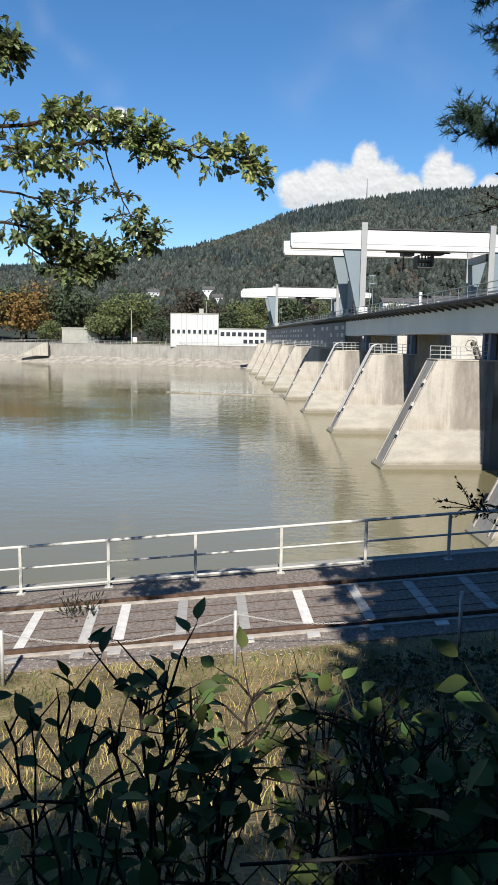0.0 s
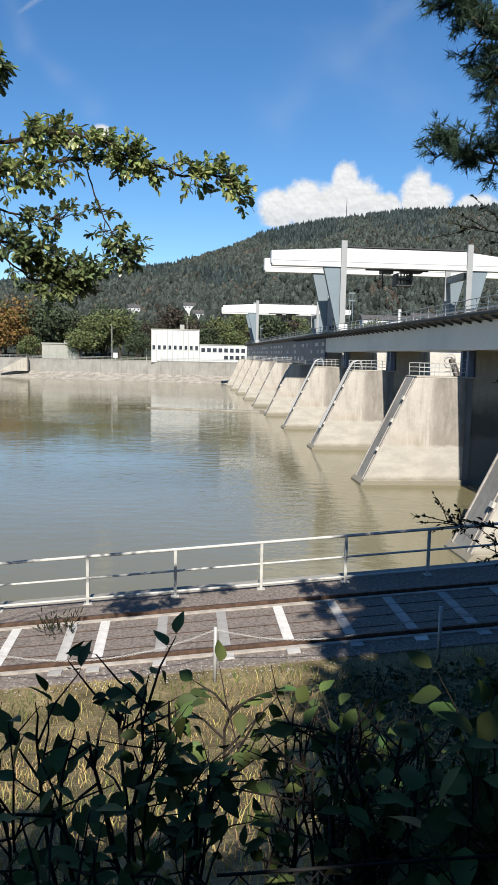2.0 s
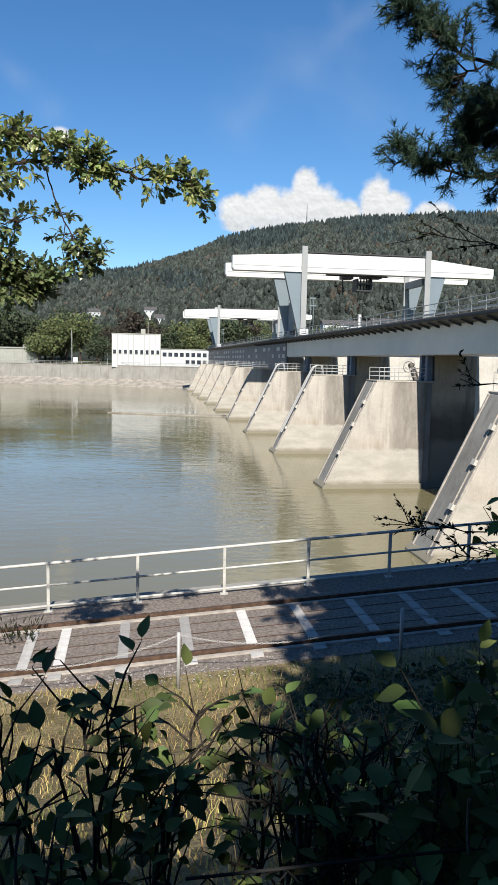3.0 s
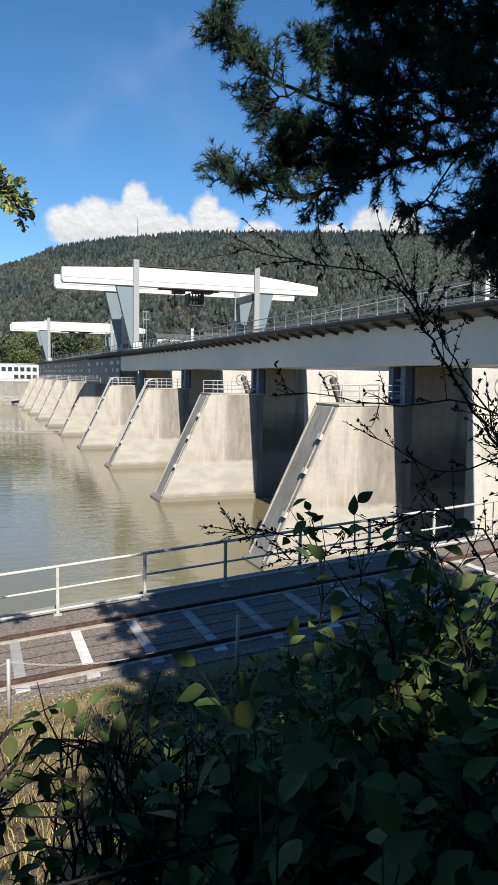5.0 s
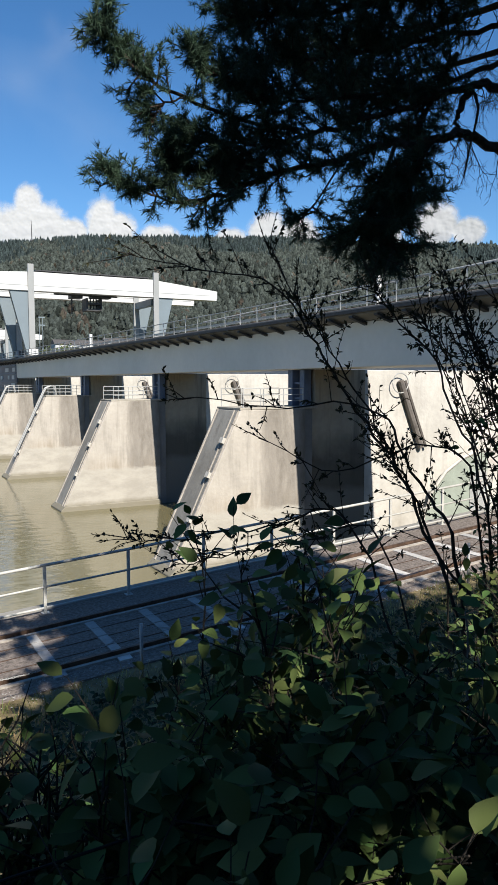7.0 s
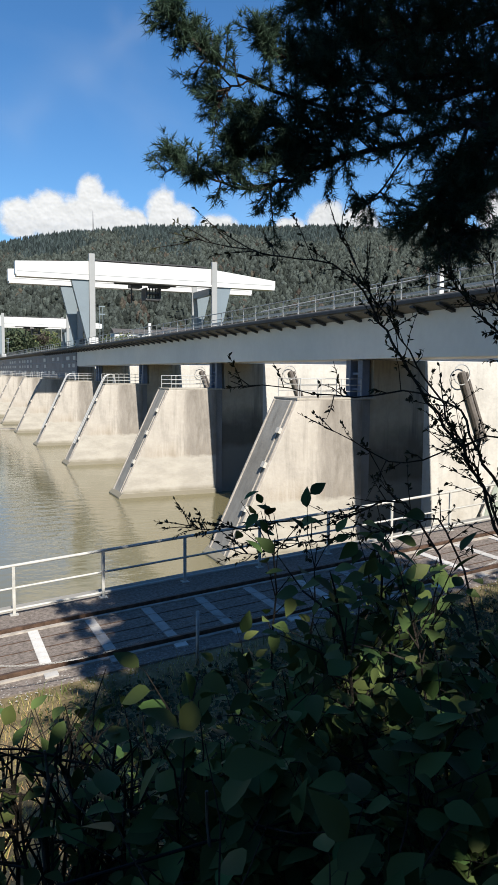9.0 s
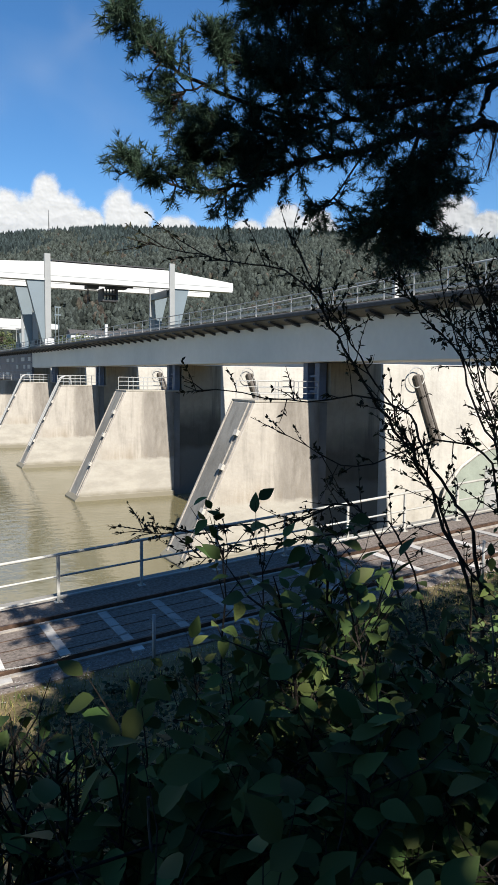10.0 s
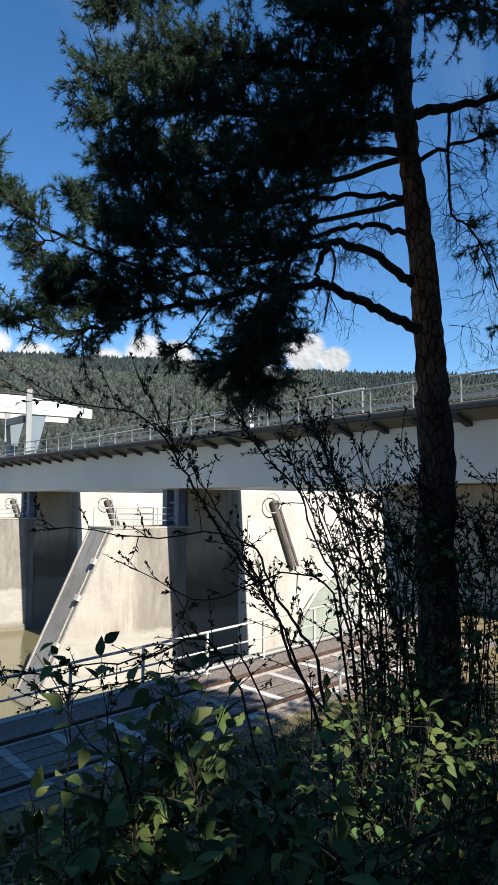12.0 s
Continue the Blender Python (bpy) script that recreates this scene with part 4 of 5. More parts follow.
chain = thing("chain_barrier", "low chain barrier with thin steel posts beside the ramp", "barrier")
cx = [0.55 + 3.87 * k for k in range(-4, 5)]
for x in cx:
    z = road_z(x)
    part("post", Shape().tube([(x, 12.0, z - 0.1), (x, 12.0, z + 0.95)], 0.032, 10), GALV, chain, smooth=True)
for x0, x1 in zip(cx, cx[1:]):
    sh = Shape()
    nl = 84
    for i in range(nl):
        u = (i + 0.5) / nl
        x = x0 + (x1 - x0) * u
        z = road_z(x) + 0.90 - 0.33 * (1 - (2 * u - 1) ** 2)
        slope = (0.33 * 4 * (2 * u - 1) / (x1 - x0)) + 0.078
        d = Vector((1, 0, slope)).normalized()
        side = Vector((0, 1, 0)) if i % 2 else d.cross(Vector((0, 1, 0)))
        loop = [Vector((x, 12.0, z)) + d * 0.036 * math.cos(a * 1.0472) + side * 0.014 * math.sin(a * 1.0472) for a in range(7)]
        sh.tube(loop, 0.0045, 4, False)
    part("chain", sh, CHAIN_WHITE, chain, "pale hanging chain")

# ---- far bank things ----
def make_hall():
    t = thing("white_hall", "white panelled powerhouse hall behind the far wall", "building", at=(0, 0, 0))
    x0, x1, y0, y1, z0, z1 = -11.2, 6.85, 283, 299, 6.9, 19.1
    part("wall", Shape().box(x0, x1, y0, y1, z0, z1), WHITE_WALL, t, "white panelled wall")
    part("parapet", Shape().box(x0 - 0.15, x1 + 0.15, y0 - 0.15, y1 + 0.15, z1, z1 + 0.35), GREY_WALL, t)
    k = 9
    for i in range(k + 1):
        x = x0 + 0.05 + (x1 - x0 - 0.1) * i / k
        part("panel_joint", Shape().box(x - 0.07, x + 0.07, y0 - 0.14, y0 - 0.003, z0, z1), GREY_WALL, t)
    for i in range(k):
        x = x0 + (x1 - x0) * (i + 0.5) / k
        pane = part("window", Shape().box(x - 0.52, x + 0.52, y0 - 0.05, y0 - 0.004, 11.9, 13.3), WINDOW, t, "small dark window")
        part("sill", Shape().box(x - 0.6, x + 0.6, y0 - 0.16, y0 - 0.004, 11.74, 11.88), GREY_WALL, pane)
    part("roof_unit", Shape().box(-0.5, 1.2, y0 + 3, y0 + 5, z1, z1 + 2.2).tube([(2.2, y0 + 4, z1), (2.2, y0 + 4, z1 + 5)], 0.12, 6), GREY_WALL, t)
    return t


make_hall()
t = thing("low_hall", "long low white building with two rows of square windows", "building")
x0, x1, y0, y1, z0, z1 = 6.9, 40, 281, 294, 7.0, 13.75
part("wall", Shape().box(x0, x1, y0, y1, z0, z1), WHITE_WALL, t)
part("roof_edge", Shape().box(x0, x1 + 0.2, y0 - 0.2, y1, z1, z1 + 0.25), GREY_WALL, t)
for row, z in ((0, 11.1), (1, 8.4)):
    for i in range(14):
        x = x0 + 1.4 + 2.15 * i
        if row and i < 4:
            continue
        part("window", Shape().box(x - 0.72, x + 0.72, y0 - 0.06, y0 - 0.004, z, z + 1.5), WINDOW, t, "square dark window")
t = thing("pump_house", "small grey flat-roofed pump house on the far bank", "building")
part("wall", Shape().box(-55.6, -41.2, 306, 316, 7.3, 13.2), GREY_WALL, t)
part("roof", Shape().box(-55.9, -40.9, 305.7, 316.3, 13.2, 13.7).box(-47, -42, 307, 312, 13.7, 14.8), GREY_WALL, t)
for x in (-53, -50, -47, -44):
    part("panel", Shape().box(x - 0.06, x + 0.06, 305.93, 306, 7.4, 13.2), CONCRETE_WALL, t)
r = random.Random(21)


def house(x, y, z, wd, h, turn, wall=WHITE_WALL):
    t = thing("house", "pale hillside house with a dark pitched roof among trees", "house", "houses on the hillside")
    part("wall", Shape().box(-wd / 2, wd / 2, -4, 4, -12, h), wall, t)
    tiles = part("roof", Shape().prism([(-4.6, h - 0.1), (4.6, h - 0.1), (0, h + 3.2)], -wd / 2 - 0.4, wd / 2 + 0.4, 0), ROOF, t, "dark brown tiled roof")
    part("chimney", Shape().box(wd * 0.2, wd * 0.2 + 0.7, 0.6, 1.3, h + 1.8, h + 3.9), CONCRETE_WALL, tiles)
    for i in range(3):
        u = -wd / 2 + wd * (i + 0.5) / 3
        part("window", Shape().box(u - 0.6, u + 0.6, -4.05, -4.003, h - 2.4, h - 1.0), WINDOW, t)
    t.matrix_basis = pose(x, y, z, 0, 0, turn)


def at_el(az, el, dist):
    return dist * math.sin(radians(az)), dist * math.cos(radians(az)), 10.35 + dist * math.tan(radians(el))


def on_hill(az, el):
    """The place on the hillside that is seen at that bearing and height angle."""
    rad = R0
    while rad < R1 and math.degrees(math.atan2(hill_point(az, rad).z - 10.35, rad)) < el:
        rad += 4
    return hill_point(az, rad)


for az, el, wd, h, turn in ((-3.6, 2.6, 12, 6, 20), (-4.9, 2.3, 10, 5, -10), (0.6, 2.9, 12, 5, 5), (1.3, 2.3, 9, 4, 0), (5.1, 1.9, 14, 4.5, -15), (2.9, 1.3, 14, 3.5, 8), (15.6, 1.7, 36, 5, 4), (18.8, 1.9, 28, 5, 0), (21.5, 1.9, 24, 5, 0)):
    p = on_hill(az, el)
    house(p.x, p.y, p.z + 4, wd, h, turn)
for az, dist, h in ((-5.2, 291, 13.5), (-2.6, 300, 11), (0.0, 310, 15)):
    x, y, _ = at_el(az, 0, dist)
    solo("pole", Shape().tube([(x, y, 7), (x, y, 7 + h)], 0.14, 6), GALV, "thin pale pole on the far bank", "pole")
solo("notice_board", Shape().box(-26.2, -24.4, 292, 292.2, 8.2, 10.2).box(-25.4, -25.2, 292.05, 292.15, 7.2, 8.2), WHITE_PAINT, "small white notice board on the far terrace", "sign")
fence = thing("bank_fence", "thin pale fence on top of the far wall", "fence")
for i in range(48):
    u = 20 + 2.6 * i
    part("post", Shape().tube([bank(u, 7.6, 7.6), bank(u, 7.6, 8.6)], 0.05, 4), GALV, fence)
for z in (8.1, 8.6):
    part("rail", Shape().tube([bank(18, 7.6, z), bank(150, 7.6, z)], 0.05, 4), GALV, fence)


def far_tree(x, y, z, h, wd, material, seed, label):
    """A broad tree: a trunk with limbs and a crown of many small tufts with gaps."""
    rr = random.Random(seed)
    t = thing("tree", label, "tree", "trees on the far bank", at=(x, y, z))
    tr = Shape().tube([(0, 0, -0.5), (0.1, 0, h * 0.35), (0, 0.1, h * 0.8)], [h * 0.028, h * 0.02, h * 0.006], 6)
    lobes = []
    for i in range(17):
        a = rr.uniform(0, 6.28)
        q = rr.uniform(0.15, 0.75)
        c = Vector((math.cos(a) * wd * q * 0.6, math.sin(a) * wd * q * 0.6, h * rr.uniform(0.35, 0.86)))
        lobes.append((c, wd * rr.uniform(0.22, 0.36)))
        tr.tube([(0, 0, h * 0.25), tuple(c)], [h * 0.012, h * 0.004], 4)
    part("trunk", tr, BARK, t)
    sh = Shape()
    for c, q in lobes:
        for i in range(170):
            d = rnd_dir(rr)
            p = c + d * q * rr.uniform(0.55, 1.08)
            e = rnd_dir(rr)
            f = d.cross(e).normalized()
            g = q * rr.uniform(0.06, 0.16)
            sh.add([p - e * g, p + f * g * 0.8, p + e * g, p - f * g * 0.8 + d * g * 0.3], [(0, 1, 2, 3)])
    part("crown", sh, material, t)


TREES = [(-13.2, 298, 21, 15, GOLD_TREE, "tall golden autumn tree on the far bank"), (-12.0, 300, 24, 13, GOLD_TREE, "tall golden autumn tree on the far bank"),
         (-14.8, 296, 26, 14, DARK_TREE, "dark green tree on the far bank"), (-9.8, 328, 23, 15, DARK_TREE, "dark green tree on the far bank"),
         (-8.3, 331, 22, 13, DARK_TREE, "dark green tree on the far bank"), (-7.6, 292, 11, 10, GREEN_TREE, "round green bush-like tree beside the pump house"),
         (-6.6, 310, 21, 13, GREEN_TREE, "green deciduous tree on the far bank"), (-4.6, 318, 22, 13, GREEN_TREE, "yellowish green tree on the far bank"),
         (-3.4, 300, 12, 9, DARK_TREE, "small dark tree on the far terrace"), (-2.2, 330, 19, 9, AUTUMN, "half-bare brownish tree on the far bank"),
         (-0.8, 340, 26, 14, AUTUMN, "brown autumn tree behind the white hall"), (0.6, 345, 20, 14, AUTUMN, "brownish tree behind the white hall"),
         (3.2, 350, 20, 17, GREEN_TREE, "green tree behind the low white building"), (5.2, 356, 21, 18, AUTUMN, "browning tree behind the low white building"),
         (7.0, 352, 17, 18, GREEN_TREE, "green tree behind the low white building"), (-11.2, 288, 8, 8, GREEN_TREE, "low yellowish bush beside the far wall"),
         (9.5, 380, 17, 20, GREEN_TREE, "green tree beyond the dam"), (12.5, 390, 18, 22, DARK_TREE, "dark tree beyond the dam"), (14.6, 400, 22, 19, GREEN_TREE, "bright green tree beyond the dam"),
         (17.5, 410, 17, 22, GREEN_TREE, "green tree beyond the dam"), (20.5, 400, 17, 22, DARK_TREE, "dark tree beyond the dam"), (23.5, 400, 17, 22, GREEN_TREE, "green tree beyond the dam"),
         (-5.6, 330, 26, 14, DARK_TREE, "dark green tree on the far bank"), (-10.6, 325, 27, 16, DARK_TREE, "dark green tree on the far bank"), (-16.5, 310, 26, 16, DARK_TREE, "dark green tree on the far bank"), (-18.5, 315, 26, 16, GREEN_TREE, "green tree on the far bank"),
         (-2.9, 350, 21, 16, DARK_TREE, "dark green tree on the far bank")]
rt = random.Random(64)
for i in range(30):
    m, lab = rt.choice([(DARK_TREE, "dark green tree in the wood behind the far bank"), (GREEN_TREE, "green tree in the wood behind the far bank"), (DARK_TREE, "dark green tree in the wood behind the far bank"), (AUTUMN, "brownish autumn tree in the wood behind the far bank")])
    TREES.append((rt.uniform(-19, 9), rt.uniform(335, 385), rt.uniform(15, 27), rt.uniform(10, 17), m, lab))
for i, (az, dist, h, wd, m, lab) in enumerate(TREES):
    lean = math.tan(radians(az))
    u = (A.x - A.y * lean) / (-along.x + along.y * lean)
    near = (A.y + along.y * u) / math.cos(radians(az)) + 13 + wd * 0.5
    if az < 4 and dist < near:
        h, wd, dist = h * near / dist, wd * near / dist, near
    x, y, _ = at_el(az, 0, dist)
    far_tree(x, y, 7.3, h * 0.95, wd * 0.95, m, 100 + i, lab)


# ---- near plants ----
EYE = Vector((0, 0, 10.35))


def polar(az, el, d):
    """A place by its bearing, height angle and distance from the viewing spot."""
    a, e = radians(az), radians(el)
    return EYE + Vector((math.sin(a) * math.cos(e), math.cos(a) * math.cos(e), math.sin(e))) * d


def smooth_path(pts, steps=5):
    """Points rounded by a spline."""
    out = []
    for i in range(len(pts) - 1):
        p0, p1, p2, p3 = pts[max(i - 1, 0)], pts[i], pts[i + 1], pts[min(i + 2, len(pts) - 1)]
        for k in range(steps):
            t = k / steps
            out.append(0.5 * ((2 * p1) + (p2 - p0) * t + (2 * p0 - 5 * p1 + 4 * p2 - p3) * t * t + (3 * p1 - p0 - 3 * p2 + p3) * t ** 3))
    return out + [pts[-1]]


def limb(sh, pts, r0, r1, sides=6, jitter=0.0, rr=R):
    path = smooth_path([Vector(p) for p in pts])
    if jitter:
        path = [path[0]] + [p + rnd_dir(rr) * jitter for p in path[1:]]
    k = len(path) - 1
    sh.tube(path, [r0 + (r1 - r0) * i / k for i in range(k + 1)], sides)
    return path


def tuft(sh, p, d, rr, count=24, length=0.085, width=0.0045):
    """A brush of slender needles round the end of a twig."""
    for i in range(count):
        q = (rnd_dir(rr) * 0.9 + d * 0.9).normalized()
        s = q.cross(rnd_dir(rr)).normalized() * width
        b = p - d * rr.uniform(0, 0.10)
        sh.add([b - s, b + s, b + q * length * rr.uniform(0.7, 1.2)], [(0, 1, 2)])


def bare_spray(sh, p, d, ln, r0, depth, rr):
    """A dead twig that forks and droops."""
    m = p + d * ln * 0.5 + rnd_dir(rr) * ln * 0.08
    e = p + d * ln + rnd_dir(rr) * ln * 0.15
    sh.tube([p, m, e], [r0, r0 * 0.8, r0 * 0.55], 4, False)
    if depth:
        for c in (m, e, e):
            bare_spray(sh, c, (d * 0.8 + rnd_dir(rr, -0.25) * 0.8).normalized(), ln * rr.uniform(0.5, 0.8), r0 * 0.6, depth - 1, rr)


def from_end(az, el, d):
    """As polar, from the spot where the walk ends for what stands to the right, blending to the usual spot."""
    return polar(az, el, d) + Vector((0.011, -0.198, 0.068)) * max(0.0, min(1.0, (az - 24) / 10))


def make_pine():
    rr = random.Random(31)
    t = thing("pine_tree", "tall pine with scaly orange bark and dark drooping crown", "tree")
    tr = Shape()
    base = from_end(52.0, 0, 10.0)
    gz = slope_z(base.x, base.y)
    way = [Vector((base.x + 0.1, base.y, gz - 0.3)), from_end(52.1, -9, 10), from_end(52.0, -3, 10), from_end(52.2, 3, 10), from_end(52.0, 7, 10), from_end(51.9, 10, 10.1), from_end(51.7, 13.4, 10.2), from_end(51.3, 18, 10.4), from_end(51.0, 22, 10.6), from_end(50.4, 25.4, 10.8), from_end(50.2, 28, 11), from_end(50.0, 31, 11.4), from_end(50.6, 42, 13), from_end(51, 50, 15)]
    path = limb(tr, way, 0.275, 0.09, 18, 0.022, rr)
    tr.v = [tuple(Vector(v) + Vector((1, 1, 0.3)) * 0.035 * noise.noise((v[0] * 5, v[1] * 5, v[2] * 2.2)) + Vector((1, -1, 0)) * 0.02 * noise.noise((v[0] * 14, v[1] * 14, v[2] * 6))) for v in tr.v]
    part("trunk", tr, BARK_PINE, t, "scaly trunk, grey-brown below and orange above", smooth=True)
    need = Shape()
    # way as bearing, height angle, distance; thickness, number of twigs, where they begin
    limbs = [
        ([(51.8, 12.6, 10.1), (50.6, 13.1, 10), (48.8, 14, 9.7), (46.7, 15.1, 9.5), (44.9, 15.9, 9.3), (43.6, 16.6, 9.1), (41.4, 16.2, 8.9), (38.3, 16.2, 8.8), (35.2, 15.4, 8.6), (31.7, 14.9, 8.4), (28.4, 13.9, 8.2), (25.2, 13.2, 8.0)], 0.075, 34, 0.55),
        ([(26.8, 13.6, 8.1), (23.8, 13.2, 8), (21.2, 13.8, 7.9), (19.8, 14.2, 7.8), (18.8, 14.8, 7.8)], 0.016, 13, 0.1),
        ([(51.4, 15.9, 10.35), (49.8, 16.8, 10.2), (48, 18.3, 9.9), (45.8, 19.2, 9.6), (44.3, 19.5, 9.4), (42, 19, 9.3), (37, 17.8, 9), (32, 17, 8.6), (29.6, 16.6, 8.3)], 0.07, 34, 0.55),
        ([(44.3, 19.5, 9.4), (43.4, 17.9, 9.2), (43.2, 16.6, 9.1)], 0.05, 0, 0.5),
        ([(44.3, 19.2, 9.3), (44.6, 17.6, 9.2), (43.7, 13.3, 9.1)], 0.02, 0, 0.5),
        ([(51.1, 19.7, 10.5), (50, 19.9, 10.3), (47.6, 20.5, 10), (45.4, 20.6, 9.7), (42, 19.6, 9.4), (38, 19.5, 9.2), (33.5, 19.3, 8.8), (29.6, 19.2, 8.5)], 0.045, 40, 0.5),
        ([(50.9, 22.3, 10.65), (49.3, 22.5, 10.6), (46.7, 22.7, 10.2), (43, 22.6, 9.8), (38, 22, 9.4), (33, 21.8, 9), (28.9, 21.8, 8.6)], 0.045, 46, 0.45),
        ([(32, 17.5, 8.6), (28.3, 18.4, 8.3), (24.2, 20.2, 8), (21.4, 21.4, 7.9), (19.8, 22.7, 7.8), (18.5, 24.0, 7.8), (17.5, 24.9, 7.7)], 0.022, 24, 0.15),
        ([(24.6, 20.2, 8), (22.8, 19.8, 7.9), (22.0, 19.0, 7.9)], 0.01, 8, 0.3),
        ([(29.6, 16.5, 8.3), (26.7, 17.2, 8.1), (23.8, 17.4, 8)], 0.014, 22, 0.2),
        ([(28.2, 14.2, 8.2), (25.7, 15.2, 8.1), (23.0, 15.5, 8)], 0.014, 20, 0.2),
        ([(31, 19.2, 8.6), (28.6, 20.2, 8.3), (26.2, 21.6, 8.1), (25.2, 22.6, 8.0)], 0.016, 24, 0.1),
        ([(31, 16.8, 8.5), (28.9, 15.6, 8.3), (26.7, 15.8, 8.2)], 0.014, 16, 0.1),
        ([(50.3, 25.5, 10.7), (45, 25.8, 10), (36, 24.6, 9.2), (27.7, 24.6, 8.6)], 0.06, 58, 0.25),
        ([(50.2, 27, 10.8), (42, 28, 10), (34, 28.6, 9.2), (26.7, 28.2, 8.6)], 0.06, 60, 0.2),
        ([(50, 30, 11), (42, 31.5, 10), (34, 32, 9.4), (26.2, 31, 8.8)], 0.06, 60, 0.18),
        ([(50, 33, 11.3), (43, 36, 10.6), (36, 37, 10), (27.2, 35, 9.6)], 0.06, 58, 0.15),
        ([(50.3, 22, 10.8), (44, 21.2, 11), (38, 20.4, 11.2), (33.5, 20.8, 11)], 0.045, 40, 0.4),
        ([(50.3, 25, 11), (43, 23.6, 11.4), (37, 22.6, 11.6), (32, 23, 11.4)], 0.05, 50, 0.25),
        ([(50.2, 28, 11.2), (44, 26.6, 11.6), (37, 26.4, 11.8), (31, 26.6, 11.4)], 0.05, 54, 0.15),
        ([(50.1, 31, 11.6), (45, 30, 12), (38, 30.6, 12), (30, 31, 11.6)], 0.05, 54, 0.1),
        ([(50, 31, 10.9), (47, 30.4, 10.1), (43.5, 28.6, 9.6), (40, 26.8, 9.3)], 0.05, 48, 0.1),
        ([(50, 29, 10.8), (47, 32.5, 9.9), (43, 34.5, 9.4)], 0.05, 44, 0.05),
        ([(50, 32, 11), (48.5, 34, 10.4), (46, 36, 10), (42, 38, 10)], 0.05, 44, 0.1),
        ([(50.3, 27.5, 10.8), (47.5, 28, 10.2), (44.5, 26.8, 9.7), (41, 25.5, 9.4)], 0.04, 40, 0.15),
        ([(41.4, 16.2, 8.9), (40.2, 13.8, 8.8), (39.0, 10.8, 8.6), (38.5, 8.6, 8.6)], 0.03, 50, 0.12),
        ([(39, 16.2, 8.8), (37.6, 13, 8.7), (36.6, 10.2, 8.6)], 0.025, 34, 0.15),
        ([(43.2, 21.5, 9.6), (41, 18, 9.2), (39.8, 15, 9), (39.2, 12.4, 8.9)], 0.03, 40, 0.2),
        ([(35.2, 15.4, 8.6), (33.4, 12.6, 8.5), (32.2, 11.4, 8.4)], 0.012, 5, 0.5),
        ([(50.9, 27.9, 10.9), (53.7, 28, 10.8), (57.1, 28.1, 11), (63, 28.5, 11)], 0.08, 12, 0.6),
        ([(51.1, 24.9, 10.7), (53.2, 25.4, 10.6), (55.7, 25.8, 10.8), (61, 25.6, 11)], 0.035, 7, 0.6),
        ([(53.5, 27.9, 10.8), (53.4, 24, 10.7), (53.6, 20.9, 10.6), (54.8, 20, 10.6), (56.4, 16.8, 10.6), (57.5, 12, 10.7)], 0.022, 7, 0.5),
        ([(50, 34, 11.4), (53, 34, 10.6), (58, 33, 10.2)], 0.05, 34, 0.15),
        ([(50.4, 36, 12), (57, 40, 12), (66, 44, 12)], 0.06, 34, 0.25),
        ([(50.6, 40, 12.6), (44, 46, 12), (38, 52, 12)], 0.05, 40, 0.2),
        ([(51, 44, 13.4), (58, 52, 13.4), (68, 60, 13.6)], 0.05, 36, 0.2),
        ([(51, 48, 14.6), (48, 56, 14.6), (40, 62, 14.6)], 0.05, 40, 0.2),
    ]
    dead = Shape()
    for n_l, (pts, r0, twigs, start) in enumerate(limbs):
        wood = Shape()
        path = limb(wood, [from_end(*p) for p in pts], r0, max(0.008, r0 * 0.25), 7, 0.03 if r0 > 0.03 else 0.012, rr)

        def spot(u):
            k = u * (len(path) - 1)
            return path[int(k)].lerp(path[min(int(k) + 1, len(path) - 1)], k - int(k)), (path[min(int(k) + 2, len(path) - 1)] - path[max(int(k) - 1, 0)]).normalized()

        for i in range(int(twigs * (2.5 if start < 0.3 and r0 > 0.03 else 1.9))):
            p, d = spot(start + (1 - start) * rr.random() ** 0.8)
            q = (d * 0.8 + rnd_dir(rr, 0.15)).normalized()
            ln = rr.uniform(0.2, 0.56) * (0.6 if r0 < 0.025 else 1.0)
            e1 = p + q * ln * 0.5 + Vector((0, 0, rr.uniform(-0.06, 0.03)))
            e2 = p + q * ln + Vector((0, 0, rr.uniform(-0.06, 0.14)))
            wood.tube([p, e1, e2], [0.011, 0.007, 0.004], 4)
            for j in range(9):
                v = 0.3 + 0.7 * j / 8
                c = (p.lerp(e1, v * 2) if v < 0.5 else e1.lerp(e2, v * 2 - 1))
                side = (q + rnd_dir(rr) * 0.9).normalized()
                tuft(need, c + side * rr.uniform(0.03, 0.15), side, rr)
        # dead twigs on the bare inner stretch
        sprays = 20 if start >= 0.4 and len(pts) > 5 and pts[0][0] > 45 else (12 if pts[-1][0] > 55 and pts[0][1] < 29 else 0)
        for i in range(sprays):
            p, d = spot(rr.uniform(0.22, 0.75))
            bare_spray(dead, p, (d * 0.4 + rnd_dir(rr, -0.55)).normalized(), rr.uniform(0.16, 0.34), 0.007, 3, rr)
        part("limb", wood, BARK, t, "dark crooked limb with twigs")
    for i in range(70):
        # hanging dead sprays on the open side of the trunk
        p = from_end(rr.uniform(53, 61), rr.uniform(12, 30), rr.uniform(10.4, 11.2))
        bare_spray(dead, p, rnd_dir(rr, -0.9), rr.uniform(0.2, 0.4), 0.006, 3, rr)
    tagged(part("dead_twig_tangle", dead, BARK, t, "bare dead twigs"), kind="stuff")
    tagged(part("needles", need, NEEDLE, t, "dark green needle tufts"), kind="stuff")


make_pine()


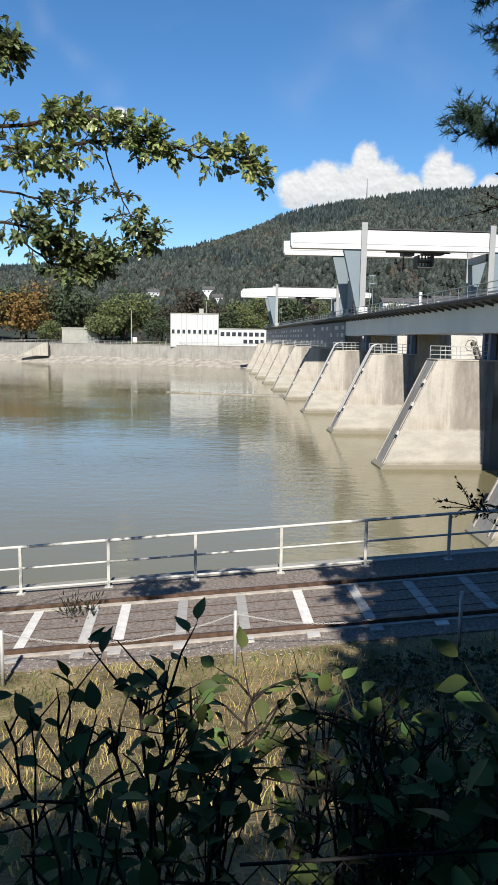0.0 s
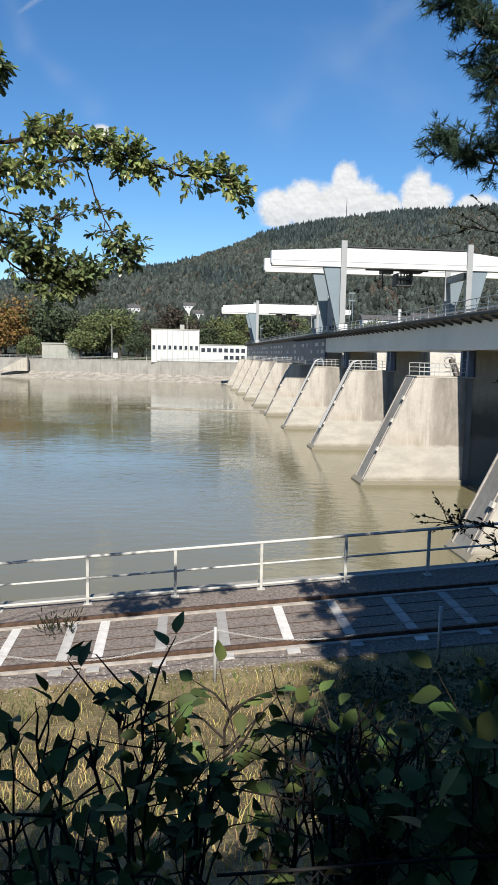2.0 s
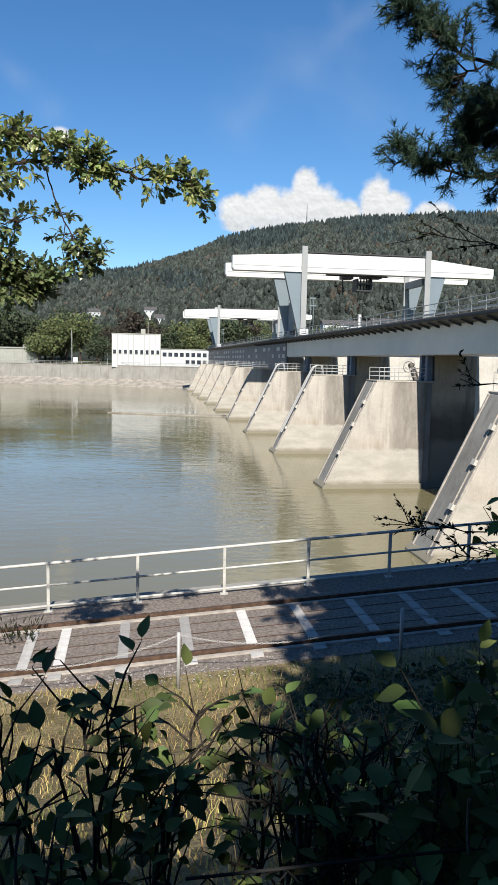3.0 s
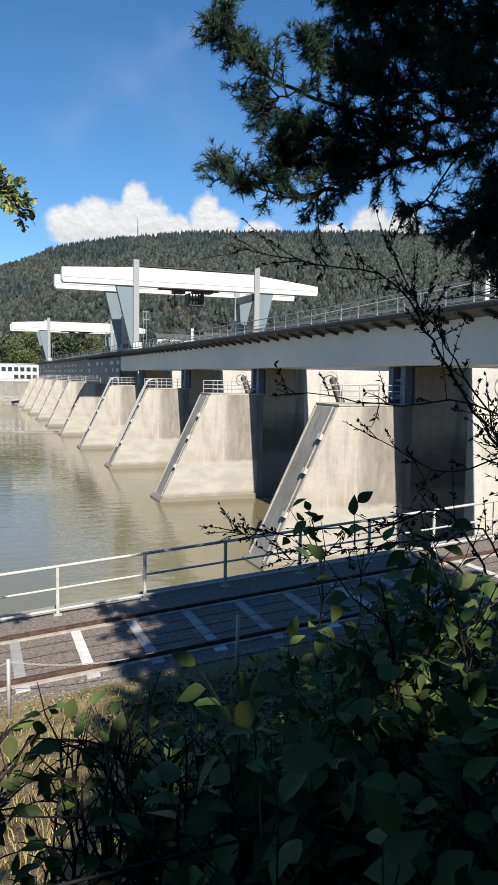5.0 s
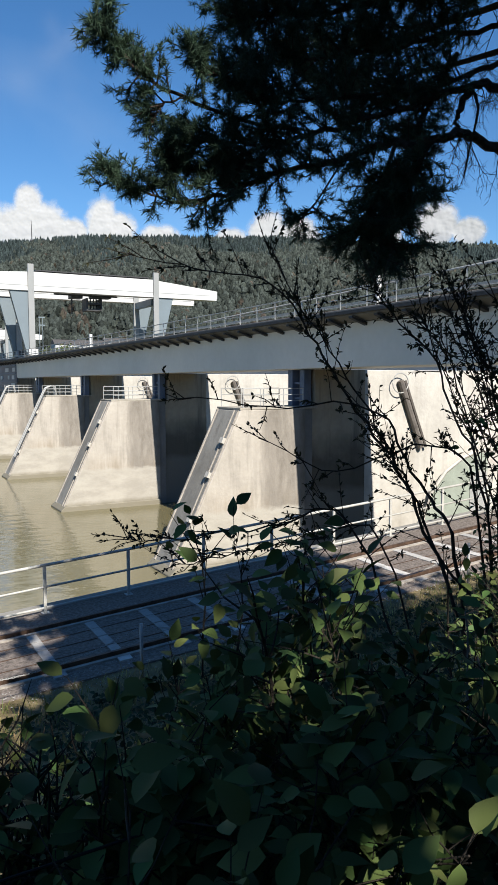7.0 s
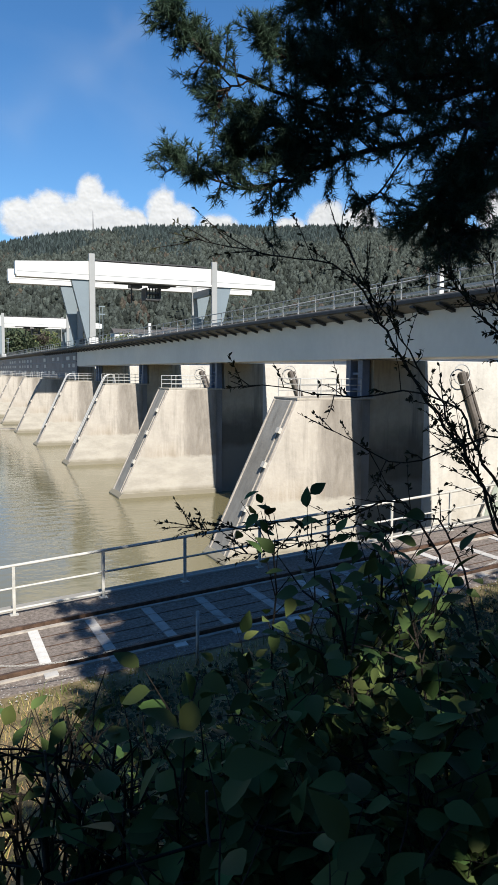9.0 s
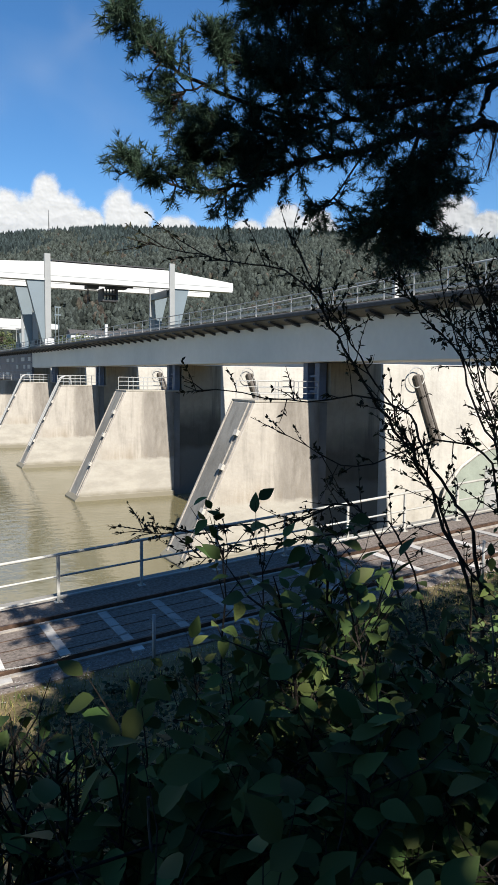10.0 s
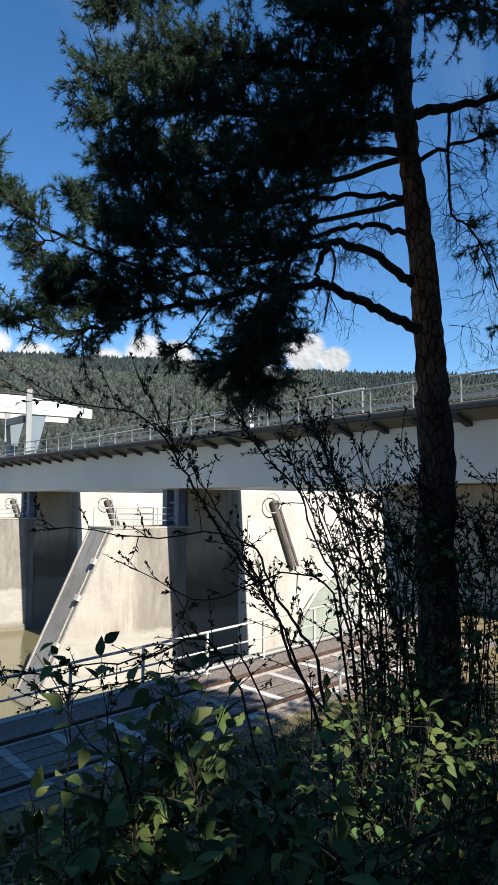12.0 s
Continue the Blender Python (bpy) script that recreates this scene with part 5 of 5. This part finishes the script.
def oak_leaf(sh, p, d, up, ln):
    """A lobed oak leaf, bent along its rib."""
    d = d.normalized()
    s = d.cross(up)
    if s.length < 1e-3:
        s = Vector((1, 0, 0))
    s.normalize()
    nrm = s.cross(d)
    prof = [(0.0, 0.02), (0.18, 0.12), (0.28, 0.07), (0.42, 0.24), (0.52, 0.14), (0.68, 0.30), (0.78, 0.18), (0.92, 0.16), (1.0, 0.0)]
    rib = [p + d * ln * u - nrm * ln * 0.18 * u * u for u, w in prof]
    verts = rib + [rib[i] + s * ln * w + nrm * ln * w * 0.3 for i, (u, w) in enumerate(prof)] + [rib[i] - s * ln * w + nrm * ln * w * 0.3 for i, (u, w) in enumerate(prof)]
    k = len(prof)
    sh.add(verts, [(i, i + 1, k + i + 1, k + i) for i in range(k - 1)] + [(i + 1, i, 2 * k + i, 2 * k + i + 1) for i in range(k - 1)])


def make_oak():
    rr = random.Random(12)
    t = thing("oak_tree", "oak with lobed green leaves reaching over the slope", "tree")
    tr = Shape()
    base = polar(-36, 0, 9.0)
    gz = slope_z(base.x, base.y)
    limb(tr, [Vector((base.x, base.y, gz - 0.3)), Vector((base.x, base.y, gz + 2)), Vector((base.x + 0.1, base.y + 0.1, gz + 4)), Vector((base.x, base.y, gz + 10))], 0.26, 0.06, 10, 0.03, rr)
    part("trunk", tr, BARK, t, smooth=True)
    wood, lo, hi = Shape(), Shape(), Shape()
    limbs = [
        ([(-36, 6, 6.2), (-24, 9.8, 6.2), (-14.4, 9.9, 6.1), (-11.3, 9.2, 6), (-9, 9.6, 6)], 0.026, 10, 0.5),
        ([(-14.4, 12.6, 6.1), (-10, 13.2, 6.1), (-6.4, 13.8, 6), (-3.2, 13.6, 6), (-0.3, 12.9, 6), (2.4, 12.8, 6), (3.6, 11.6, 6)], 0.03, 46, 0.15),
        ([(-18, 13.2, 6.2), (-12, 14.6, 6.1), (-9.4, 15.2, 6.1), (-6.4, 14.8, 6), (-4.5, 14.0, 6)], 0.028, 44, 0.15),
        ([(-7.6, 13.2, 6), (-6.6, 10.8, 6), (-5.4, 8.4, 6), (-4.6, 7.4, 6), (-3.6, 6.9, 6)], 0.010, 20, 0.25),
        ([(-36, 5, 6.2), (-22, 7.6, 6.2), (-14.4, 7.7, 6.1), (-11.6, 7.0, 6), (-9.0, 6.2, 6), (-7.4, 5.4, 6)], 0.03, 52, 0.4),
        ([(-14, 7.4, 6.1), (-12, 5.6, 6), (-10, 5.0, 6), (-8.0, 4.9, 6)], 0.015, 30, 0.2),
        ([(-14.4, 12.2, 6.1), (-12.6, 12.3, 6), (-10.5, 12.6, 6)], 0.015, 24, 0.1),
        ([(-36, 14, 6.4), (-24, 18, 6.4), (-16, 19, 6.3), (-13.6, 18.6, 6.2)], 0.03, 34, 0.6),
        ([(-36, 22, 7), (-26, 28, 7), (-19, 30, 7)], 0.05, 60, 0.2),
        ([(-36, 28, 7.4), (-40, 34, 8), (-46, 40, 8)], 0.05, 60, 0.2),
        ([(-36, 20, 7), (-46, 22, 7), (-58, 22, 7)], 0.05, 60, 0.2),
        ([(-30, 16, 6.5), (-22, 14, 7), (-17, 13, 7.4)], 0.04, 50, 0.2),
        ([(-30, 12, 6.5), (-22, 10, 7.2), (-17.5, 8, 7.8)], 0.04, 50, 0.2),
    ]
    for n_l, (pts, r0, twigs, start) in enumerate(limbs):
        wood = Shape()
        path = limb(wood, [polar(az, el, d * 1.45) for az, el, d in pts], r0 * 0.85, 0.006, 6, 0.025, rr)
        for i in range(int(twigs * 2.2)):
            u = start + (1 - start) * rr.random()
            k = u * (len(path) - 1)
            p = path[int(k)].lerp(path[min(int(k) + 1, len(path) - 1)], k - int(k))
            d = (path[min(int(k) + 2, len(path) - 1)] - path[max(int(k) - 1, 0)]).normalized()
            q = (d * 0.7 + rnd_dir(rr, 0.2)).normalized()
            ln = rr.uniform(0.09, 0.32)
            e = p + q * ln + Vector((0, 0, rr.uniform(-0.04, 0.02)))
            wood.tube([p, p.lerp(e, 0.5) + rnd_dir(rr) * 0.02, e], [0.006, 0.0045, 0.003], 4)
            for j in range(rr.randint(8, 14)):
                c = p.lerp(e, rr.uniform(0.4, 1.0))
                dl = (q + rnd_dir(rr, -0.1) * 1.1).normalized()
                # the sunlit limbs take most of the brighter leaf colour
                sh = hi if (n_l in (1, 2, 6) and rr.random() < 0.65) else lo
                oak_leaf(sh, c, dl, (Vector((0, 0, 1)) + rnd_dir(rr) * 0.7).normalized(), rr.uniform(0.065, 0.112))
        part("branch", wood, BARK, t, "thin grey-brown branch")
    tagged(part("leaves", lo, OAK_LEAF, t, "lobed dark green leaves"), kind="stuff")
    tagged(part("sunlit_leaves", hi, OAK_LEAF_SUNLIT, t, "lobed yellow-green leaves, coloured as sunlit"), kind="stuff")


make_oak()


def shade_tree(x, y, top, low, wide, seed, label, count, leaf=0.25):
    """A tree added behind the viewing spot to block sun and sky: trunk, limbs and a close crown."""
    rr = random.Random(seed)
    gz = slope_z(x, y)
    t = thing("tree", label, "tree", at=(0, 0, 0))
    tr = Shape()
    limb(tr, [Vector((x, y, gz - 0.3)), Vector((x + 0.1, y, (gz + low) / 2)), Vector((x, y + 0.1, top - 1))], 0.22, 0.03, 8, 0.03, rr)
    sh = Shape()
    mid, half = (top + low) / 2, (top - low) / 2
    for i in range(34):
        c = Vector((x, y, mid)) + Vector((wide * rr.uniform(-0.8, 0.8), wide * rr.uniform(-0.6, 0.6), half * rr.uniform(-0.85, 0.8)))
        tr.tube([Vector((x, y, max(gz + 1, c.z - 1.5))), c], [0.05, 0.012], 4)
        for j in range(count):
            p = c + rnd_dir(rr) * rr.uniform(0.1, 1.0) * wide * 0.36
            sh.leaf(p, rnd_dir(rr), rnd_dir(rr, 0.6), leaf * rr.uniform(0.65, 1.35), leaf * rr.uniform(0.5, 0.9))
    part("trunk", tr, BARK, t)
    tagged(part("crown", sh, DARK_TREE, t), kind="stuff")


# added trees out of view, set so their crowns shade slope and plants
shade_tree(6.3, -4.5, 27.0, 12.0, 3.7, 41, "tall deciduous shade tree added unseen behind the viewing spot", 190, 0.5)
shade_tree(5.6, -0.8, 19.5, 14.8, 4.2, 44, "spreading deciduous tree added above the viewing spot for shade", 110, 0.42)
shade_tree(12.0, -3.5, 20.0, 12.0, 3.0, 43, "deciduous shade tree added unseen behind the viewing spot", 60)
shade_tree(-1.6, -4.0, 14.2, 10.2, 3.2, 42, "low deciduous shade tree added unseen behind the viewing spot", 130, 0.36)
shade_tree(2.7, -5.2, 20.0, 12.4, 2.4, 45, "slim deciduous shade tree added unseen behind the viewing spot", 120, 0.42)


# row of unseen trees added to keep skylight off the shaded bank
for i in range(13):
    shade_tree(-26 + 4.6 * i, -10.5 - 3.5 * (i % 2), 18.2 + 1.2 * (i % 3), 10.0, 3.6, 300 + i, "dense deciduous tree added unseen behind the viewing spot to block sky", 60, 0.62)


def bush_stem(wood, leaves, pts, r0, rr, twigs, size, leaf_share=1.0, extra=None):
    path = limb(wood, pts, r0, r0 * 0.35, 6, 0.012, rr)
    for i in range(twigs):
        k = rr.uniform(0.3, 1.0) * (len(path) - 1)
        p = path[int(k)].lerp(path[min(int(k) + 1, len(path) - 1)], k - int(k))
        d = (path[min(int(k) + 2, len(path) - 1)] - path[max(int(k) - 1, 0)]).normalized()
        q = (d * 0.7 + rnd_dir(rr, 0.1) * 0.9).normalized()
        ln = rr.uniform(0.5, 1.7) * size * 2.3
        e = p + q * ln
        m = p.lerp(e, 0.5) + rnd_dir(rr) * ln * 0.08
        wood.tube([p, m, e], [r0 * 0.4, r0 * 0.3, r0 * 0.16], 5)
        for j in range(3):
            if rr.random() > leaf_share:
                continue
            c = (m, m.lerp(e, 0.6), e)[j]
            dl = (q * 0.7 + rnd_dir(rr, -0.35)).normalized()
            st = c + dl * size * 0.22
            wood.tube([c, st], [r0 * 0.10, r0 * 0.08], 3)
            sh = extra if extra and rr.random() < 0.006 else leaves
            w = size * rr.uniform(0.75, 1.25)
            sh.leaf(st, dl, (Vector((0, -0.3, 1)) + rnd_dir(rr) * 0.6), w, w * rr.uniform(0.5, 0.66), 0.12)


def ground_at(az, d):
    p = polar(az, 0, d)
    return Vector((p.x, p.y, slope_z(p.x, p.y) - 0.05))


def make_bush(name, label, seed, stems, twigs, size, leaf_share, r0, leaf_label):
    rr = random.Random(seed)
    t = thing(name, label, "bush")
    wood, lv, yl = Shape(), Shape(), Shape()
    for az0, d0, az1, el1, d1 in stems:
        a, c = ground_at(az0, d0), polar(az1, el1, d1)
        m = a.lerp(c, 0.5) + rnd_dir(rr) * 0.07
        wood = Shape()
        bush_stem(wood, lv, [a, m, c], r0 * rr.uniform(0.6, 1.2), rr, twigs, size, leaf_share, yl)
        part("stem", wood, TWIG, t, "thin dark branching stem")
    tagged(part("leaves", lv, BUSH_LEAF, t, leaf_label, smooth=True), kind="stuff")
    if yl.v:
        tagged(part("yellow_leaves", yl, YELLOW_LEAF, t, "a few yellowing leaves", smooth=True), kind="stuff")


rb = random.Random(77)


def bush_top(az):
    """How high the dense bush reaches, as a height angle, along its length."""
    return -24 + 9.5 * math.exp(-((az - 35.5) / 6.5) ** 2) + 5 * math.exp(-((az - 52) / 8) ** 2)


make_bush("broadleaf_bush", "leafy bush with dark stems in front of the slope", 51,
          [(-4, 1.75, -4.5, -25, 2.0), (-3.4, 1.75, -2.8, -25.5, 2.0), (-2, 1.7, -4.0, -27, 1.9), (-1, 1.7, 4.0, -26, 2.0), (-5, 1.7, -9, -27, 1.9), (-7, 1.6, -13, -26.5, 1.8), (0, 1.7, 2.3, -26, 2.1),
           (-8, 1.6, -16, -30, 1.6), (-3, 1.6, -7, -25.5, 2.1), (-9, 1.5, -12, -31, 1.6), (-12, 1.6, -17, -26, 1.8), (-1.5, 1.6, 0.2, -30, 1.8), (-6, 1.5, -9.5, -34, 1.5), (-12, 1.4, -14, -36, 1.4)],
          15, 0.056, 0.7, 0.0085, "broad dark green toothed leaves")
make_bush("bare_bush", "mostly bare twiggy bush in deep shade", 52,
          [(rb.uniform(5, 17), rb.uniform(1.5, 1.9), rb.uniform(6, 19), rb.uniform(-34, -26), rb.uniform(1.7, 2.2)) for i in range(32)],
          13, 0.05, 0.28, 0.008, "sparse dark leaves")
make_bush("undergrowth", "low dark undergrowth on the shaded slope", 58,
          [(a, d, a + rb.uniform(-2, 2), math.degrees(math.atan2(slope_z(*polar(a, 0, d)[:2]) + rb.uniform(0.25, 0.6) - 10.35, d)), d + 0.1)
           for a, d in [(rb.uniform(14, 40), rb.uniform(2.8, 6.5)) for i in range(44)]],
          16, 0.06, 0.9, 0.007, "dull dark green leaves")
make_bush("dense_bush", "dense dark green broadleaf bush in shade", 53,
          [(a, rb.uniform(1.7, 2.7), a + rb.uniform(-2, 2), bush_top(a) - rb.uniform(1, 9), rb.uniform(1.9, 2.9)) for a in [rb.uniform(26, 58) for i in range(40)]],
          26, 0.062, 0.95, 0.007, "broad dark green leaves")
make_bush("dense_bush", "lush dark green broadleaf bush close to the fence", 64,
          [(rb.uniform(18, 56), rb.uniform(1.5, 1.9), rb.uniform(20, 58), rb.uniform(-35, -27), rb.uniform(1.5, 1.9)) for i in range(30)],
          18, 0.066, 0.95, 0.006, "broad dark green leaves")
make_bush("dense_bush", "tall dark green bush sprig above the ramp", 55,
          [(33, 2.6, 35, -13, 2.6), (35, 2.6, 36.5, -14.5, 2.5), (31, 2.6, 30, -13.5, 2.5), (37, 2.7, 39, -15, 2.6), (29, 2.6, 27, -13, 2.6)],
          16, 0.066, 0.9, 0.006, "broad dark green leaves")


make_bush("broadleaf_bush", "near broad-leaved bush with large green leaves in shade", 66,
          [(24, 1.15, 24, -37, 1.2), (30, 1.15, 30, -36, 1.2), (36, 1.2, 37, -36, 1.25), (44, 1.2, 43, -35, 1.25), (33, 1.2, 33, -38, 1.15)],
          6, 0.068, 0.85, 0.005, "large broad green leaves")
make_bush("leafy_thicket", "tall dark thicket of small-leaved stems beside the pine", 56,
          [(a, rb.uniform(4.6, 5.6), a + rb.uniform(-3, 3), rb.uniform(-13, 0), rb.uniform(5.0, 5.6)) for a in [rb.uniform(48, 62) for i in range(22)]],
          26, 0.055, 0.95, 0.009, "small dark green leaves")
make_bush("leafy_thicket", "low dark thicket at the foot of the pine", 57,
          [(a, rb.uniform(3.2, 4.4), a + rb.uniform(-3, 3), rb.uniform(-22, -14), rb.uniform(3.4, 4.6)) for a in [rb.uniform(44, 60) for i in range(20)]],
          22, 0.06, 0.95, 0.008, "small dark green leaves")


def make_shrub():
    """Slim arching shoots with small narrow leaves."""
    rr = random.Random(61)
    t = thing("willow_shrub", "tall shrub with arching dark shoots and small narrow leaves", "shrub")
    wood, lv = Shape(), Shape()
    shoots = [
        ([(46.5, 5.4), (44.2, -19.0, 5.3), (40.7, -10.3, 5.2), (38.2, -5.7, 5.1), (35.0, -1.2, 5.0), (33, 2.6, 5.0), (30.4, 6.5, 4.9), (25.5, 8.2, 4.8), (20.5, 9.4, 4.8)], 0.014, 64),
        ([(48, 5.4), (46.2, -18.6, 5.3), (42.8, -14.2, 5.2), (40.6, -9.6, 5.2), (38.2, -5.2, 5.1), (35.6, -0.6, 5.0), (32, 5, 4.9), (30.2, 9.5, 4.8)], 0.012, 44),
        ([(46.6, 5.2), (43.6, -13.5, 5.1), (41.6, -9.6, 5.1), (39.5, -6, 5), (37, -2.8, 5), (30, -2.4, 4.9), (23, -1.2, 4.8)], 0.014, 28),
        ([(48.5, 5.4), (45.6, -10, 5.3), (43.4, -3.5, 5.2), (41.4, 1.2, 5.1), (38.2, 4.6, 5.0), (37.5, 6, 5.0)], 0.010, 30),
        ([(50, 5.6), (47.6, -6, 5.5), (45.6, 0.5, 5.4), (43.6, 4.4, 5.4), (42.8, 6.2, 5.3)], 0.010, 32),
        ([(48, 5.6), (45, -9, 5.4), (41.5, -5.5, 5.3), (35, -7.5, 5.2), (29.5, -5, 5.1)], 0.010, 28),
        ([(43.5, 4.9), (36, -11.5, 5.3), (30, -11.6, 5.2), (24, -12.2, 5.2), (19.4, -12.0, 5.2)], 0.009, 46),
        ([(44, 5.0), (38, -12.5, 5.2), (33, -12.7, 5.2), (28, -13.4, 5.2), (23, -14.4, 5.2)], 0.008, 40),
        ([(48.5, 5.8), (46.4, -4, 5.6), (44.5, 1.5, 5.6), (44, 5, 5.6)], 0.012, 34),
    ]
    for i in range(20):
        a = rr.uniform(49.5, 61)
        b = a + rr.uniform(-6, 1)
        shoots.append(([(a, rr.uniform(5.2, 6.6)), (a * 0.75 + b * 0.25 + rr.uniform(-1, 1), rr.uniform(-11, -7), 5.8), (a * 0.4 + b * 0.6 + rr.uniform(-1, 1), rr.uniform(-5, -1), 5.9), (b, rr.uniform(-3, 4.5), 5.9)], 0.008, 34))
    for i in range(9):
        a = rr.uniform(46.5, 52)
        b = a - rr.uniform(5, 10)
        shoots.append(([(a, rr.uniform(5.2, 6.0)), (a * 0.8 + b * 0.2, rr.uniform(-13, -10), 5.4), (a * 0.45 + b * 0.55, rr.uniform(-5, -1), 5.4), (b, rr.uniform(2, 8), 5.3)], 0.008, 30))
    for pts, r0, twigs in shoots:
        wood = Shape()
        path = limb(wood, [ground_at(*pts[0])] + [from_end(*p) for p in pts[1:]], r0, 0.003, 6, 0.02, rr)
        for i in range(twigs):
            k = rr.uniform(0.2, 1.0) * (len(path) - 1)
            p = path[int(k)].lerp(path[min(int(k) + 1, len(path) - 1)], k - int(k))
            d = (path[min(int(k) + 2, len(path) - 1)] - path[max(int(k) - 1, 0)]).normalized()
            q = (d * 0.7 + rnd_dir(rr, 0.25) * 0.8).normalized()
            ln = rr.uniform(0.06, 0.36)
            e = p + q * ln
            wood.tube([p, p.lerp(e, 0.5) + rnd_dir(rr) * 0.015, e], [0.004, 0.003, 0.0015], 4)
            for j in range(rr.randint(6, 11)):
                c = p.lerp(e, rr.uniform(0.3, 1.0))
                dl = (q * 0.8 + rnd_dir(rr) * 0.8).normalized()
                lv.leaf(c, dl, rnd_dir(rr, 1.0), rr.uniform(0.024, 0.045), rr.uniform(0.012, 0.019))
        part("shoot", wood, TWIG, t, "slim dark arching shoot")
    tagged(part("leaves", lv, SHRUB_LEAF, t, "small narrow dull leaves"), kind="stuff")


make_shrub()

# pale dead sticks
rs = random.Random(8)
for az0, d0, az1, el1, d1 in ((13, 1.5, 10, -27.5, 1.7), (21.5, 1.45, 22.4, -30, 1.5), (50, 2.4, 46.8, -17.2, 3.0), (52, 2.2, 48, -20, 2.6)):
    sh = Shape()
    a, c = ground_at(az0, d0), polar(az1, el1, d1)
    limb(sh, [a, a.lerp(c, 0.5) + rnd_dir(rs) * 0.06, c], 0.0055, 0.003, 6, 0.01, rs)
    solo("dead_stick", sh, PALE_TWIG, "pale dead stick standing in the undergrowth", "stick", "dead sticks in the undergrowth")

# wire fence below the viewing spot
fence2 = thing("wire_fence", "dark diamond-mesh wire fence among the bushes", "fence")
FY, FT = 1.22, 9.47
part("top_wire", Shape().tube([(x * 0.5, FY + 0.01 * math.sin(x), FT + 0.008 * math.sin(x * 1.7)) for x in range(0, 9)], 0.003, 6), FENCE_WIRE, fence2)
mesh = Shape()
for i in range(56):
    for s_ in (1, -1):
        pts, x = [], 0.0 + 0.07 * i
        for k in range(9):
            z = FT - 0.08 * k
            pts.append((x + s_ * (0.035 if k % 2 else -0.035), FY + 0.004 * s_, z))
        mesh.tube(pts, 0.0016, 4, False)
part("mesh", mesh, FENCE_WIRE, fence2, "diamond wire mesh")
for x in (-0.02, 3.98):
    part("post", Shape().tube([(x, FY + 0.03, slope_z(x, FY) - 0.2), (x, FY + 0.03, FT - 0.14)], 0.025, 8), FENCE_WIRE, fence2)

# grass on the slope
rg = random.Random(90)
dry, green = Shape(), Shape()
for i in range(38000):
    x, y = rg.uniform(-9, 15), rg.uniform(2.2, 12.35)
    patch = noise.noise((x * 0.45, y * 0.45, 7)) + (0.35 if y > 10.6 else 0)
    sh = green if patch + rg.uniform(-0.25, 0.25) > 0.22 else dry
    z = slope_z(x, y)
    h = rg.uniform(0.04, 0.15) * (1.9 if y > 10.8 and rg.random() < 0.35 else 1)
    a = rg.uniform(0, 6.283)
    w = Vector((math.cos(a), math.sin(a), 0)) * 0.006
    lean = Vector((rg.uniform(-1, 1), rg.uniform(-1, 1), 0)) * h * 0.8
    p = Vector((x, y, z - 0.01))
    m = p + lean * 0.4 + Vector((0, 0, h * 0.7))
    sh.add([p - w, p + w, m + w * 0.7, m - w * 0.7, p + lean + Vector((0, 0, h))], [(0, 1, 2, 3), (3, 2, 4)])
solo("dry_grass", dry, DRY_GRASS, "dry straw-coloured grass on the slope", "grass", kind="stuff")
solo("green_grass", green, GREEN_GRASS, "patches of green grass and weeds on the slope", "grass", kind="stuff")

# ivy and brambles over the shaded part of the slope, coloured dark to deepen the shade
rc = random.Random(33)
cover = Shape()
for i in range(15000):
    x, y = rc.uniform(0.2, 15), 11.6 - 9.8 * rc.random() ** 1.3
    edge = 2.3 + 0.16 * (11.5 - y) * -1 + 0.9 * noise.noise((x * 0.6, y * 0.6, 12))
    if x < edge + rc.uniform(-0.5, 0.5):
        continue
    z = slope_z(x, y)
    ln = rc.uniform(0.05, 0.12)
    cover.leaf(Vector((x, y, z + rc.uniform(0.01, 0.16))), Vector((rc.uniform(-1, 1), rc.uniform(-1, 1), rc.uniform(-0.5, 0.35))), Vector((0, -0.1, 1)) + rnd_dir(rc) * 0.5, ln, ln * rc.uniform(0.55, 0.8), 0.12)
solo("ground_ivy", cover, IVY_LEAF, "green ivy and brambles covering the shaded slope, darkened as shade", "ground cover", kind="stuff", smooth=True)

# weed growing through the ramp edge
sh = Shape()
rw = random.Random(4)
for i in range(110):
    p = Vector((-2.55 + rw.uniform(-0.35, 0.35), 15.0 + rw.uniform(-0.3, 0.3), 0))
    p.z = road_z(p.x)
    q = rnd_dir(rw, 1.3)
    sh.leaf(p + q * rw.uniform(0, 0.35), q, rnd_dir(rw, 0.5), rw.uniform(0.08, 0.18), 0.03)
solo("weed", sh, SHRUB_LEAF, "dark weed growing beside the rail", "plant", kind="stuff")
# gravel along the foot of the slope
sh = Shape()
for i in range(1500):
    x, y = rw.uniform(-8, 14), rw.uniform(12.1, 13.05)
    q = rw.uniform(0.010, 0.028)
    z = road_z(x)
    v = [Vector((x, y, z)) + Vector((q * rw.uniform(0.6, 1) * a, q * rw.uniform(0.6, 1) * b, q * rw.uniform(0.5, 0.9) * c)) for a, b, c in ((1, 0, 0), (-1, 0, 0), (0, 1, 0), (0, -1, 0), (0, 0, 1))]
    sh.add(v, [(0, 2, 4), (2, 1, 4), (1, 3, 4), (3, 0, 4)])
solo("gravel", sh, SLEEPER, "pale loose gravel along the ramp edge", "gravel", kind="stuff")
